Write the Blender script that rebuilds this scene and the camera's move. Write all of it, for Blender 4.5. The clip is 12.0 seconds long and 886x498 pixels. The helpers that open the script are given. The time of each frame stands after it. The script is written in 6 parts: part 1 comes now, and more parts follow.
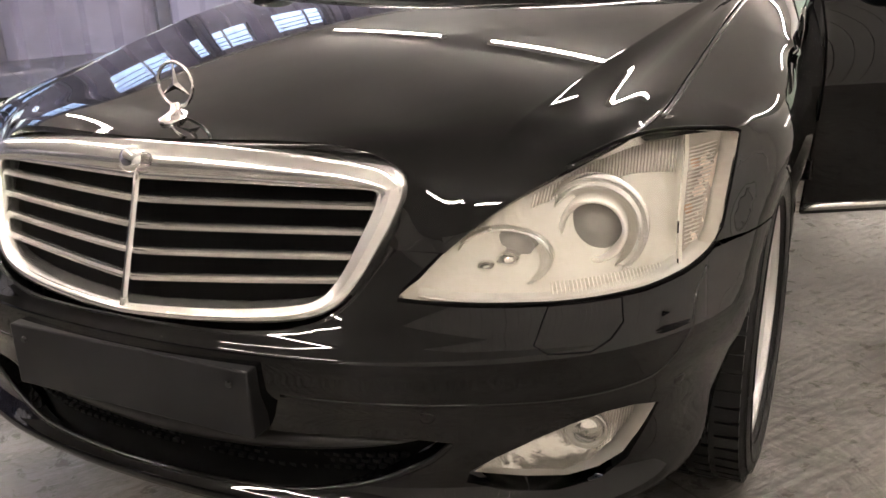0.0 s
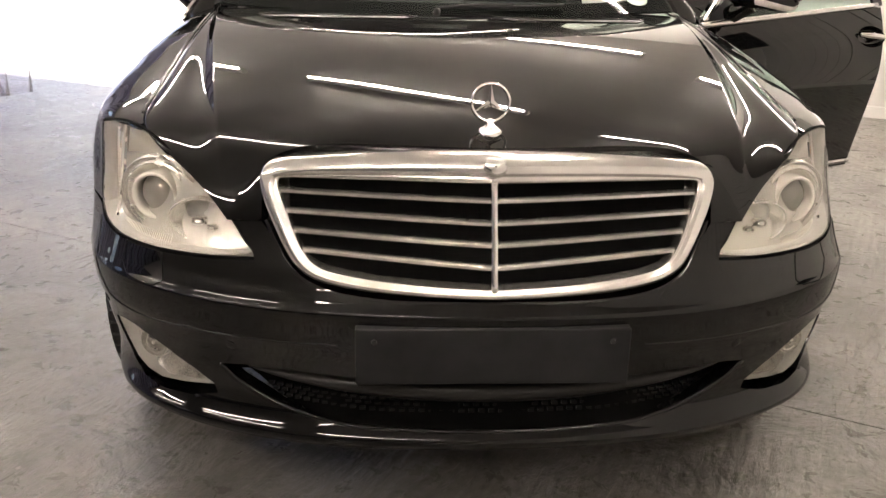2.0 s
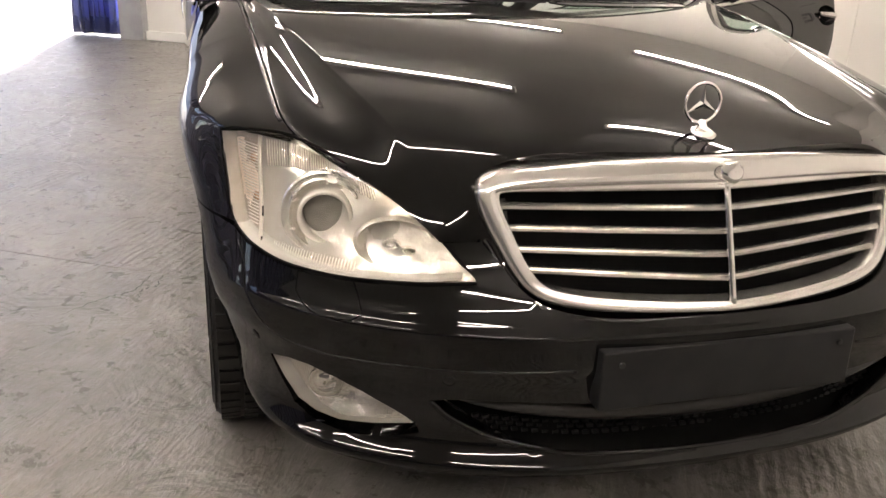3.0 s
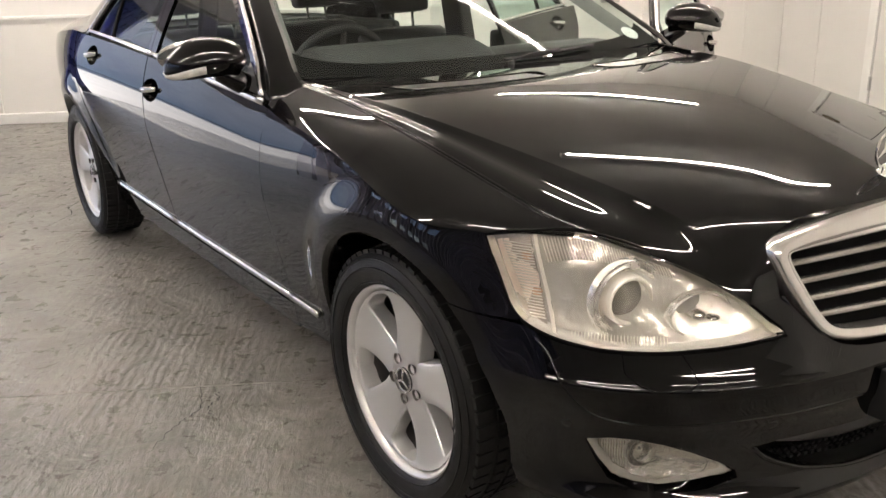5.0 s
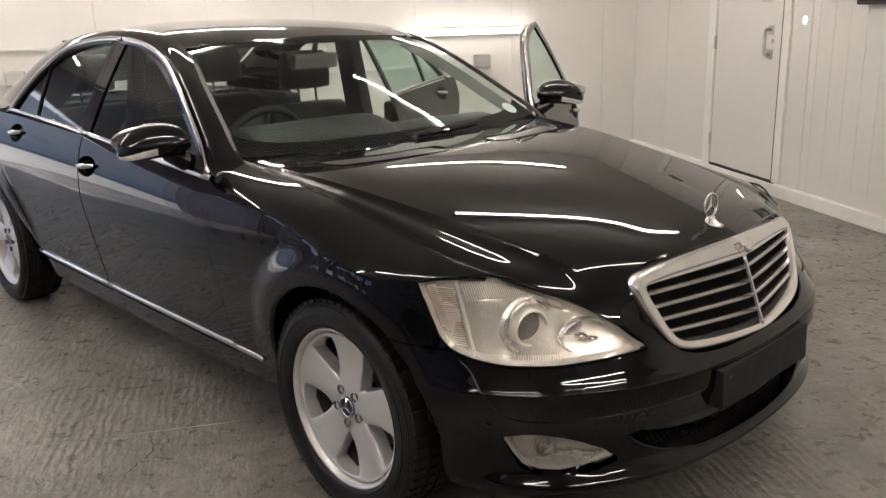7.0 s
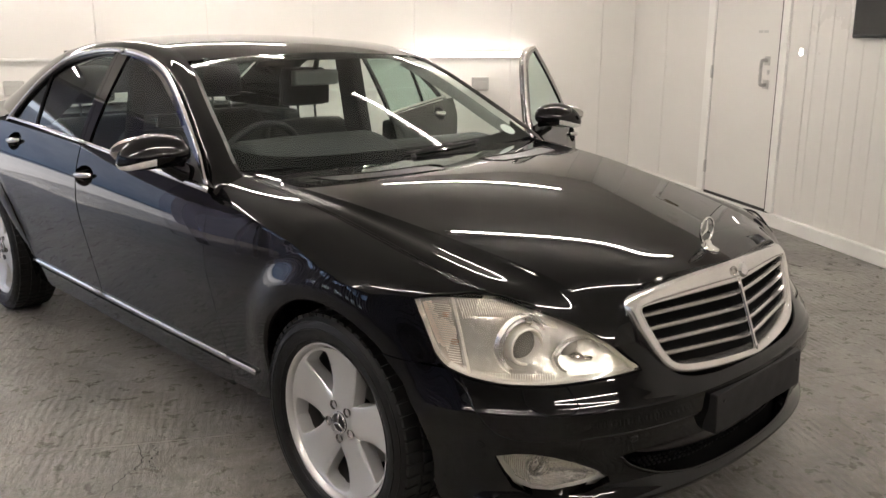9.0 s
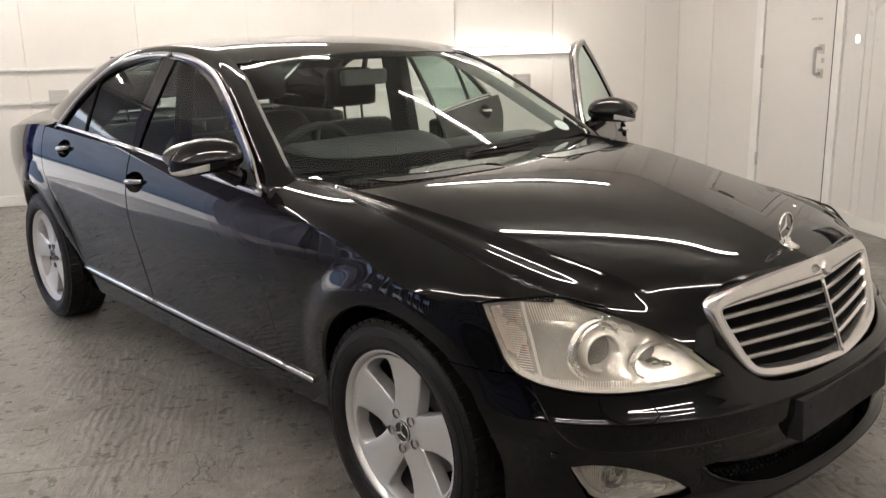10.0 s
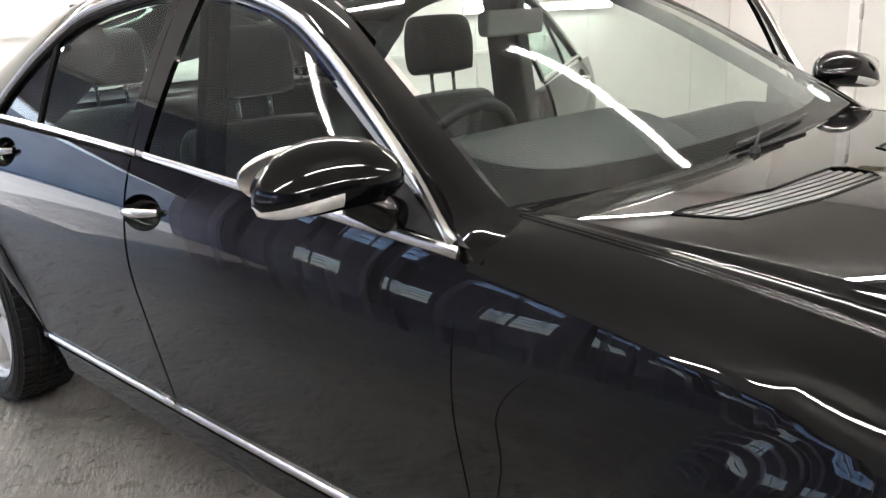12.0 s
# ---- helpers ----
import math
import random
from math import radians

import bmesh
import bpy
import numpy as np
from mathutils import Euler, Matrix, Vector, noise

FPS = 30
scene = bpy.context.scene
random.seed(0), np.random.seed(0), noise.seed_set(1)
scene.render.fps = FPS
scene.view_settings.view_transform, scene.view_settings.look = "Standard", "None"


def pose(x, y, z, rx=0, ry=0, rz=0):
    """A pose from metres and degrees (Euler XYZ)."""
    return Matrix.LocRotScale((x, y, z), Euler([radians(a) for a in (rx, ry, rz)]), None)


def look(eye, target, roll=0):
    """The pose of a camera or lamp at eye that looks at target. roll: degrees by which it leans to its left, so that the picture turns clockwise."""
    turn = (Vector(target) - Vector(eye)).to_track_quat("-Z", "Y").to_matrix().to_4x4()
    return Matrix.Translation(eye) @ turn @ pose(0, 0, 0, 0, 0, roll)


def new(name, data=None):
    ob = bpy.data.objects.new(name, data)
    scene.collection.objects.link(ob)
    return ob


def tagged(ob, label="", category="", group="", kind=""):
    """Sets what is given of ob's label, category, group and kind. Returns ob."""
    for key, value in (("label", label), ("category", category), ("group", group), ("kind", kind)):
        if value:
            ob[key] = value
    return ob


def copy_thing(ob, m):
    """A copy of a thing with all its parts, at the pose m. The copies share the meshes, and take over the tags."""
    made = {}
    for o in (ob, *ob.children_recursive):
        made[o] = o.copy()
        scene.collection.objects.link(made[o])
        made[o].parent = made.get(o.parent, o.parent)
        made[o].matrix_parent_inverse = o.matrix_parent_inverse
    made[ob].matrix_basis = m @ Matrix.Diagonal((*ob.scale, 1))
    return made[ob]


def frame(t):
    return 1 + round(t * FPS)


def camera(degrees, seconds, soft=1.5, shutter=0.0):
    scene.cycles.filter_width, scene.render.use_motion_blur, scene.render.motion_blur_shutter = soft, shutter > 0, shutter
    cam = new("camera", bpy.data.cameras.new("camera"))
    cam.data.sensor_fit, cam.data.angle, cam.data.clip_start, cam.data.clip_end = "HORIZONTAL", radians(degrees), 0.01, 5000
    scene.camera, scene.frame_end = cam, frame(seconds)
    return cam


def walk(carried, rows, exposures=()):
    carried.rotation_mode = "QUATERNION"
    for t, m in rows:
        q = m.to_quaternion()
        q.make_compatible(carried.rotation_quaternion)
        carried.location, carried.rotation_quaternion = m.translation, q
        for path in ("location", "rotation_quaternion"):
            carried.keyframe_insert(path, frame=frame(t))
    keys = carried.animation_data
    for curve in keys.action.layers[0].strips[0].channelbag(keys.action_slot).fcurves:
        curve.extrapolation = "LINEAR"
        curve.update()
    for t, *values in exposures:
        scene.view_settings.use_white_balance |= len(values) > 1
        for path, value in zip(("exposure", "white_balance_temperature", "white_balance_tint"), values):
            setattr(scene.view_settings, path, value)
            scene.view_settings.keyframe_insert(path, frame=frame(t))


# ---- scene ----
cam = camera(54.85, 12.0)
PATH = [
    (0, (1.047, -1.775, 1.097), (0.185, -0.090, 0.449), -2.77),
    (0.5, (0.835, -2.024, 1.153), (0.254, -0.222, 0.510), -3.13),
    (1, (0.539, -2.300, 1.172), (0.269, -0.411, 0.573), -0.52),
    (1.5, (0.218, -2.368, 1.186), (0.091, -0.477, 0.546), 0.99),
    (2, (-0.190, -2.344, 1.180), (-0.073, -0.455, 0.535), 1.25),
    (2.5, (-0.572, -2.248, 1.224), (-0.249, -0.407, 0.513), 1.71),
    (3, (-0.908, -2.070, 1.199), (-0.371, -0.275, 0.498), 2.27),
    (3.5, (-1.190, -1.870, 1.222), (-0.448, -0.150, 0.521), 3.44),
    (3.7, (-1.242, -1.874, 1.212), (-0.491, -0.134, 0.572), 1.70),
    (5.3, (-2.038, -1.631, 1.399), (-0.884, -0.130, 0.755), -3.02),
    (5.5, (-2.121, -1.688, 1.436), (-0.932, -0.207, 0.810), -3.98),
    (6, (-2.253, -1.834, 1.493), (-1.024, -0.350, 0.954), -2.66),
    (6.5, (-2.286, -1.926, 1.504), (-1.013, -0.475, 0.982), -2.67),
    (7, (-2.278, -1.928, 1.490), (-0.953, -0.529, 0.954), -1.48),
    (7.2, (-2.272, -1.929, 1.487), (-0.924, -0.554, 0.948), -0.82),
    (8.8, (-2.287, -1.930, 1.481), (-0.926, -0.550, 0.986), 0.22),
    (9, (-2.293, -1.925, 1.477), (-0.946, -0.529, 0.991), 0.13),
    (9.5, (-2.301, -1.905, 1.477), (-1.000, -0.460, 1.008), -0.39),
    (10, (-2.286, -1.803, 1.464), (-1.002, -0.350, 0.977), -1.47),
    (10.5, (-2.195, -1.546, 1.412), (-0.900, -0.116, 0.885), -1.85),
    (11, (-2.062, -1.156, 1.407), (-0.753, 0.256, 0.865), -2.05),
    (11.5, (-1.964, -0.694, 1.375), (-0.616, 0.679, 0.827), -2.38),
    (12, (-1.831, -0.217, 1.347), (-0.456, 1.126, 0.795), -2.48),
]
walk(cam, [(t, look(e, g, r)) for t, e, g, r in PATH], [(0, 2.36, 6750, 15), (1, 2.34, 6900, 15), (2.5, 2.10, 6950, 15), (3.5, 2.12, 6850, 14), (5.5, 1.93, 6680, 12), (6, 1.76, 6600, 12), (6.5, 1.47, 6600, 12), (7, 1.53, 6600, 12), (9.5, 1.66, 6580, 12), (10.5, 1.75, 6480, 12), (11, 1.94, 6350, 11.3), (11.5, 2.07, 6250, 10.7), (12, 2.32, 6150, 10)])


# ---- light ----
world = bpy.data.worlds.new("world")
scene.world = world
world.use_nodes = True
wn = world.node_tree
sky = wn.nodes.new("ShaderNodeTexSky")
sky.sky_type, sky.sun_disc, sky.sun_elevation, sky.sun_rotation = "NISHITA", False, radians(41), radians(5.5)
sky.dust_density, sky.ozone_density = 1.5, 1.0
wn.links.new(sky.outputs[0], wn.nodes["Background"].inputs[0])
wn.nodes["Background"].inputs[1].default_value = 0.15

sun = new("sun", bpy.data.lights.new("sun", "SUN"))
sun.data.energy, sun.data.angle, sun.data.color = 5.0, radians(0.6), (1.0, 0.96, 0.90)
sun.matrix_basis = look((.95, 9.93, 8.6), (0, 0, 0))

ROOM = -31.0  # the room's turn against the car, in degrees
RM = pose(0, 0, 0, 0, 0, ROOM)
CEIL = 2.75


# ---- materials ----
def material(name, color, rough=0.5, metal=0.0, coat=0.0, spec=0.5, transmission=0.0, ior=1.45):
    m = bpy.data.materials.new(name)
    m.use_nodes = True
    b = m.node_tree.nodes["Principled BSDF"]
    b.inputs["Base Color"].default_value = (*color, 1)
    b.inputs["Roughness"].default_value = rough
    b.inputs["Metallic"].default_value = metal
    b.inputs["Coat Weight"].default_value = coat
    b.inputs["Coat Roughness"].default_value = 0.02
    b.inputs["Specular IOR Level"].default_value = spec
    b.inputs["Transmission Weight"].default_value = transmission
    b.inputs["IOR"].default_value = ior
    return m


def node(m, kind, **values):
    n = m.node_tree.nodes.new(kind)
    for k, v in values.items():
        n.inputs[k].default_value = v
    return n


def wire(m, a, b):
    m.node_tree.links.new(a, b)


def vary(m, color_a, color_b, scale, detail=6.0, lo=0.35, hi=0.65, rough=None, bump=0.0, bump_scale=None, coords="Object"):
    """Noise between two colours, with roughness and fine relief, in metres."""
    b = m.node_tree.nodes["Principled BSDF"]
    co = m.node_tree.nodes.new("ShaderNodeTexCoord")
    n = node(m, "ShaderNodeTexNoise", Scale=scale, Detail=detail, Roughness=0.6)
    wire(m, co.outputs[coords], n.inputs["Vector"])
    ramp = m.node_tree.nodes.new("ShaderNodeValToRGB")
    ramp.color_ramp.elements[0].position, ramp.color_ramp.elements[1].position = lo, hi
    ramp.color_ramp.elements[0].color, ramp.color_ramp.elements[1].color = (*color_a, 1), (*color_b, 1)
    wire(m, n.outputs["Fac"], ramp.inputs["Fac"])
    wire(m, ramp.outputs["Color"], b.inputs["Base Color"])
    if rough:
        mr = node(m, "ShaderNodeMapRange", **{"From Min": 0.3, "From Max": 0.7, "To Min": rough[0], "To Max": rough[1]})
        wire(m, n.outputs["Fac"], mr.inputs["Value"])
        wire(m, mr.outputs["Result"], b.inputs["Roughness"])
    if bump:
        n2 = node(m, "ShaderNodeTexNoise", Scale=bump_scale or scale * 8, Detail=5.0)
        wire(m, co.outputs[coords], n2.inputs["Vector"])
        bp = node(m, "ShaderNodeBump", Strength=bump, Distance=0.01)
        wire(m, n2.outputs["Fac"], bp.inputs["Height"])
        wire(m, bp.outputs["Normal"], b.inputs["Normal"])
    return m


PAINT = material("black_paint", (0.0022, 0.0022, 0.0025), 0.5, 0.0, 1.0, 0.0)
PAINT.node_tree.nodes["Principled BSDF"].inputs["Coat IOR"].default_value = 1.45


def dusty_paint(m):
    """Faint dust in the base and wiped smears in the clear coat."""
    b = m.node_tree.nodes["Principled BSDF"]
    vary(m, (0.0014, 0.0014, 0.0016), (0.0044, 0.0043, 0.0042), 3.5, 9.0, .40, .72)
    co = m.node_tree.nodes.new("ShaderNodeTexCoord")
    mp = node(m, "ShaderNodeMapping", Scale=(1.0, .35, 1.0), Rotation=(0, 0, .5))
    n = node(m, "ShaderNodeTexNoise", Scale=6.0, Detail=6.0, Roughness=.65, Distortion=.6)
    r = node(m, "ShaderNodeMapRange", **{"From Min": .42, "From Max": .72, "To Min": .0, "To Max": .014})
    wire(m, co.outputs["Object"], mp.inputs["Vector"])
    wire(m, mp.outputs["Vector"], n.inputs["Vector"])
    wire(m, n.outputs["Fac"], r.inputs["Value"])
    wire(m, r.outputs["Result"], b.inputs["Coat Roughness"])


CHROME = material("chrome", (0.85, 0.84, 0.82), 0.07, 1.0)
SATIN = material("satin_chrome", (0.75, 0.74, 0.72), 0.22, 1.0)
ALLOY = material("alloy_silver", (0.74, 0.73, 0.72), 0.28, 0.6)
RUBBER = vary(material("tyre_rubber", (0.02, 0.02, 0.02), 0.6, spec=0.35), (0.007, 0.007, 0.007), (0.015, 0.0148, 0.0145), 30, rough=(0.36, 0.58), bump=0.15)
PLASTIC = vary(material("black_plastic", (0.02, 0.02, 0.02), 0.5), (0.014, 0.014, 0.014), (0.026, 0.026, 0.027), 60, rough=(0.4, 0.6))
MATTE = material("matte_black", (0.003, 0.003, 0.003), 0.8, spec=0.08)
GRILLE_CHROME = vary(material("grille_chrome", (0.82, 0.80, 0.77), 0.2, 0.92), (0.82, 0.80, 0.77), (0.90, 0.88, 0.85), 14, rough=(0.11, 0.18))
PLATE = vary(material("plate_grey", (0.012, 0.012, 0.013), 0.4, spec=0.3), (0.010, 0.010, 0.011), (0.016, 0.016, 0.017), 20, rough=(0.4, 0.55))

dusty_paint(PAINT)


def clear_sheet(name, tint, gloss=1.5):
    """Thin clear sheet: tinted see-through with a mirror sheen that grows at a slant."""
    m = bpy.data.materials.new(name)
    m.use_nodes = True
    t = m.node_tree
    t.nodes.remove(t.nodes["Principled BSDF"])
    tr, gl, fr, mx = (t.nodes.new(k) for k in ("ShaderNodeBsdfTransparent", "ShaderNodeBsdfGlossy", "ShaderNodeFresnel", "ShaderNodeMixShader"))
    tr.inputs["Color"].default_value = (*tint, 1)
    gl.inputs["Roughness"].default_value = 0.0
    fr.inputs["IOR"].default_value = gloss
    t.links.new(fr.outputs[0], mx.inputs[0])
    t.links.new(tr.outputs[0], mx.inputs[1])
    t.links.new(gl.outputs[0], mx.inputs[2])
    t.links.new(mx.outputs[0], t.nodes["Material Output"].inputs["Surface"])
    return m


GLASS = clear_sheet("tinted_glass", (0.58, 0.745, 0.68), 1.40)
SCREEN_GLASS = clear_sheet("screen_glass", (0.71, 0.82, 0.77), 1.5)
LENS = clear_sheet("lamp_lens", (0.96, 0.95, 0.92), 1.45)
REFLECTOR = vary(material("lamp_reflector", (0.92, 0.89, 0.84), 0.2, 0.62, 0.5), (0.88, 0.85, 0.78), (0.97, 0.95, 0.90), 15, rough=(0.06, 0.16), bump=0.5, bump_scale=26)
FOG_REFLECTOR = vary(material("fog_reflector", (0.92, 0.90, 0.86), 0.12, 0.85, 0.5), (0.86, 0.84, 0.79), (0.95, 0.93, 0.90), 20, rough=(0.08, 0.16), bump=0.5, bump_scale=25)
LAMP_TRIM = material("lamp_trim", (0.90, 0.87, 0.81), 0.25, 0.3, 0.6)
LAMP_SHELF = vary(material("lamp_shelf", (0.95, 0.93, 0.9), 0.1, 0.55, 0.5), (0.92, 0.90, 0.86), (0.97, 0.95, 0.92), 12, rough=(0.08, 0.18), bump=0.3, bump_scale=16)
LEATHER = vary(material("black_leather", (0.02, 0.02, 0.02), 0.5), (0.008, 0.008, 0.0085), (0.017, 0.017, 0.0175), 25, rough=(0.4, 0.6), bump=0.1)
TRIM = material("dark_trim", (0.03, 0.03, 0.03), 0.6)
GREY_TRIM = vary(material("grey_cloth", (0.26, 0.26, 0.25), 0.85), (0.22, 0.22, 0.21), (0.30, 0.30, 0.29), 60, rough=(0.8, 0.95))
WALL = vary(material("white_panel", (0.77, 0.755, 0.72), 0.3), (0.675, 0.655, 0.622), (0.70, 0.68, 0.648), 0.5, rough=(0.26, 0.36))
CEILING = vary(material("white_ceiling", (0.80, 0.78, 0.75), 0.5), (0.76, 0.74, 0.71), (0.84, 0.82, 0.79), 1.0, rough=(0.45, 0.6))
STEEL = vary(material("brushed_steel", (0.5, 0.49, 0.47), 0.42, 0.6), (0.44, 0.43, 0.41), (0.54, 0.53, 0.51), 30, rough=(0.35, 0.5))
CURB = vary(material("white_plastic", (0.78, 0.77, 0.74), 0.35), (0.72, 0.71, 0.68), (0.80, 0.79, 0.76), 3, rough=(0.3, 0.45))
JOINT = material("dark_joint", (0.03, 0.03, 0.028), 0.9)
JOINT_WHITE = material("joint_sealant", (0.50, 0.47, 0.43), 0.7)
POST = vary(material("grey_steel_post", (0.35, 0.35, 0.36), 0.5), (0.30, 0.30, 0.31), (0.40, 0.40, 0.41), 4, rough=(0.4, 0.6))
# for the unseen front wall, dark so the bumper mirrors little light
UNSEEN_DARK = vary(material("unseen_dark_wall", (0.12, 0.12, 0.125), 0.6), (0.10, 0.10, 0.105), (0.14, 0.14, 0.145), 2, rough=(0.5, 0.7))
SOCKET = material("grey_socket", (0.42, 0.41, 0.39), 0.45)
SCREEN = material("dark_screen", (0.012, 0.012, 0.013), 0.15)
DISC = material("pale_disc", (0.55, 0.66, 0.60), 0.6)
ADDED_YARD_WALL = vary(material("pale_render", (0.72, 0.70, 0.74), 0.8), (0.66, 0.64, 0.69), (0.78, 0.76, 0.79), 0.4, rough=(0.7, 0.9))
SIGN = material("faint_print", (0.5, 0.49, 0.47), 0.5)
HALL = vary(material("lilac_grey_render", (0.56, 0.54, 0.60), 0.7), (0.46, 0.44, 0.50), (0.64, 0.62, 0.68), 1.1, rough=(0.6, 0.8))
YARD = vary(material("yard_concrete", (0.45, 0.44, 0.42), 0.8), (0.40, 0.39, 0.38), (0.50, 0.49, 0.47), 0.8, rough=(0.7, 0.9))


def hazy_sheet(name, tint, haze):
    """Clear sheet with a milky, uneven haze."""
    m = clear_sheet(name, tint, 1.12)
    t = m.node_tree
    out = t.nodes["Material Output"]
    clear = out.inputs["Surface"].links[0].from_socket
    milk, mx, co = t.nodes.new("ShaderNodeBsdfTranslucent"), t.nodes.new("ShaderNodeMixShader"), t.nodes.new("ShaderNodeTexCoord")
    milk.inputs["Color"].default_value = (0.80, 0.76, 0.82, 1)
    n = node(m, "ShaderNodeTexNoise", Scale=2.2, Detail=5.0)
    r = node(m, "ShaderNodeMapRange", **{"From Min": .3, "From Max": .7, "To Min": haze[0], "To Max": haze[1]})
    wire(m, co.outputs["Object"], n.inputs["Vector"])
    wire(m, n.outputs["Fac"], r.inputs["Value"])
    wire(m, r.outputs["Result"], mx.inputs[0])
    wire(m, clear, mx.inputs[1])
    wire(m, milk.outputs[0], mx.inputs[2])
    wire(m, mx.outputs[0], out.inputs["Surface"])
    return m


STRIP = hazy_sheet("clear_strip", (0.95, 0.93, 0.97), (0.03, 0.22))

# milky sheet for roof openings added to let sky light into the hall
ADDED_ROOFLIGHT = bpy.data.materials.new("added_milky_rooflight")
ADDED_ROOFLIGHT.use_nodes = True
ADDED_ROOFLIGHT.node_tree.nodes.remove(ADDED_ROOFLIGHT.node_tree.nodes["Principled BSDF"])
wire(ADDED_ROOFLIGHT, node(ADDED_ROOFLIGHT, "ShaderNodeBsdfTranslucent", Color=(0.46, 0.465, 0.52, 1)).outputs[0], ADDED_ROOFLIGHT.node_tree.nodes["Material Output"].inputs["Surface"])
STRIP_BLUE = vary(material("blue_strip", (0.30, 0.36, 0.75), 0.25, transmission=0.5), (0.20, 0.25, 0.55), (0.40, 0.46, 0.85), 2.0, rough=(0.2, 0.4))


def floor_material():
    m = material("painted_concrete", (0.2, 0.2, 0.2), 0.3)
    b = m.node_tree.nodes["Principled BSDF"]
    co = m.node_tree.nodes.new("ShaderNodeTexCoord")

    def noise_at(scale, detail, rough=0.6, dist=0.0, stretch=None):
        n = node(m, "ShaderNodeTexNoise", Scale=scale, Detail=detail, Roughness=rough, Distortion=dist)
        if stretch:
            mp = node(m, "ShaderNodeMapping", Scale=stretch)
            wire(m, co.outputs["Object"], mp.inputs["Vector"])
            wire(m, mp.outputs["Vector"], n.inputs["Vector"])
        else:
            wire(m, co.outputs["Object"], n.inputs["Vector"])
        return n.outputs["Fac"]

    def ramp(fac, lo, hi, a, c):
        r = m.node_tree.nodes.new("ShaderNodeValToRGB")
        r.color_ramp.elements[0].position, r.color_ramp.elements[1].position = lo, hi
        r.color_ramp.elements[0].color, r.color_ramp.elements[1].color = (*a, 1), (*c, 1)
        wire(m, fac, r.inputs["Fac"])
        return r.outputs["Color"]

    def mix(mode, fac, x, y):
        n = m.node_tree.nodes.new("ShaderNodeMix")
        n.data_type, n.blend_type = "RGBA", mode
        n.inputs["Factor"].default_value = fac
        wire(m, x, n.inputs[6])
        wire(m, y, n.inputs[7])
        return n.outputs[2]

    def level(fac, lo, hi, a=0.0, c=1.0):
        n = node(m, "ShaderNodeMapRange", **{"From Min": lo, "From Max": hi, "To Min": a, "To Max": c})
        wire(m, fac, n.inputs["Value"])
        return n.outputs["Result"]

    def times(x, y):
        n = m.node_tree.nodes.new("ShaderNodeMath")
        n.operation = "MULTIPLY"
        wire(m, x, n.inputs[0])
        wire(m, y, n.inputs[1])
        return n.outputs[0]

    def bumped(height, strength, distance, below=None):
        n = node(m, "ShaderNodeBump", Strength=strength, Distance=distance)
        wire(m, height, n.inputs["Height"])
        if below is not None:
            wire(m, below, n.inputs["Normal"])
        return n.outputs["Normal"]

    big = noise_at(0.9, 6, 0.65, 0.4)
    cloud = noise_at(3.2, 5, 0.6, 0.8)
    fine = noise_at(26, 8, 0.7)
    streak = noise_at(5, 6, 0.7, 0.3, (1.0, 7.0, 1.0))
    drag = noise_at(6, 7, 0.72, 0.5, (6.0, 0.7, 1.0))
    scratch = noise_at(11, 5, 0.65, 0.2, (10.0, 0.55, 1.0))
    bits = m.node_tree.nodes.new("ShaderNodeTexVoronoi")
    bits.inputs["Scale"].default_value = 9.0
    long = node(m, "ShaderNodeMapping", Scale=(1.0, .42, 1.0), Rotation=(0, 0, .25))
    wire(m, co.outputs["Object"], long.inputs["Vector"])
    wire(m, long.outputs["Vector"], bits.inputs["Vector"])
    col = ramp(big, .35, .68, (.160, .156, .145), (.275, .266, .250))
    col = mix("MULTIPLY", .55, col, ramp(fine, .35, .62, (.62, .62, .62), (1.1, 1.1, 1.1)))
    col = mix("MULTIPLY", .75, col, ramp(cloud, .32, .66, (.58, .57, .55), (1.15, 1.14, 1.12)))
    col = mix("MULTIPLY", .28, col, ramp(streak, .28, .70, (.62, .60, .58), (1.12, 1.12, 1.12)))
    col = mix("MULTIPLY", .28, col, ramp(drag, .28, .72, (.64, .62, .60), (1.20, 1.19, 1.16)))
    col = mix("MULTIPLY", .9, col, ramp(scratch, .58, .70, (1, 1, 1), (1.6, 1.57, 1.50)))
    col = mix("MULTIPLY", .32, col, ramp(noise_at(2.3, 6, .65, .2), .40, .85, (1, 1, 1), (.90, .70, .56)))
    col = mix("MULTIPLY", .10, col, ramp(noise_at(7, 3, .5, .3, (1.0, 3.2, 1.0)), .58, .82, (1, 1, 1), (.50, .47, .44)))
    fleck = m.node_tree.nodes.new("ShaderNodeTexVoronoi")
    fleck.inputs["Scale"].default_value = 7.0
    wire(m, co.outputs["Object"], fleck.inputs["Vector"])
    col = mix("MULTIPLY", 1.0, col, ramp(fleck.outputs["Distance"], .035, .055, (1.9, 1.85, 1.75), (1, 1, 1)))
    col = mix("MULTIPLY", .4, col, ramp(bits.outputs["Distance"], .025, .045, (.25, .22, .19), (1, 1, 1)))
    # hairline cracks, only here and there
    bent = m.node_tree.nodes.new("ShaderNodeMix")
    bent.data_type, bent.blend_type = "RGBA", "LINEAR_LIGHT"
    bent.inputs["Factor"].default_value = .09
    wob = node(m, "ShaderNodeTexNoise", Scale=2.6, Detail=5.0)
    wire(m, co.outputs["Object"], wob.inputs["Vector"])
    wire(m, co.outputs["Object"], bent.inputs[6])
    wire(m, wob.outputs["Color"], bent.inputs[7])
    crack = m.node_tree.nodes.new("ShaderNodeTexVoronoi")
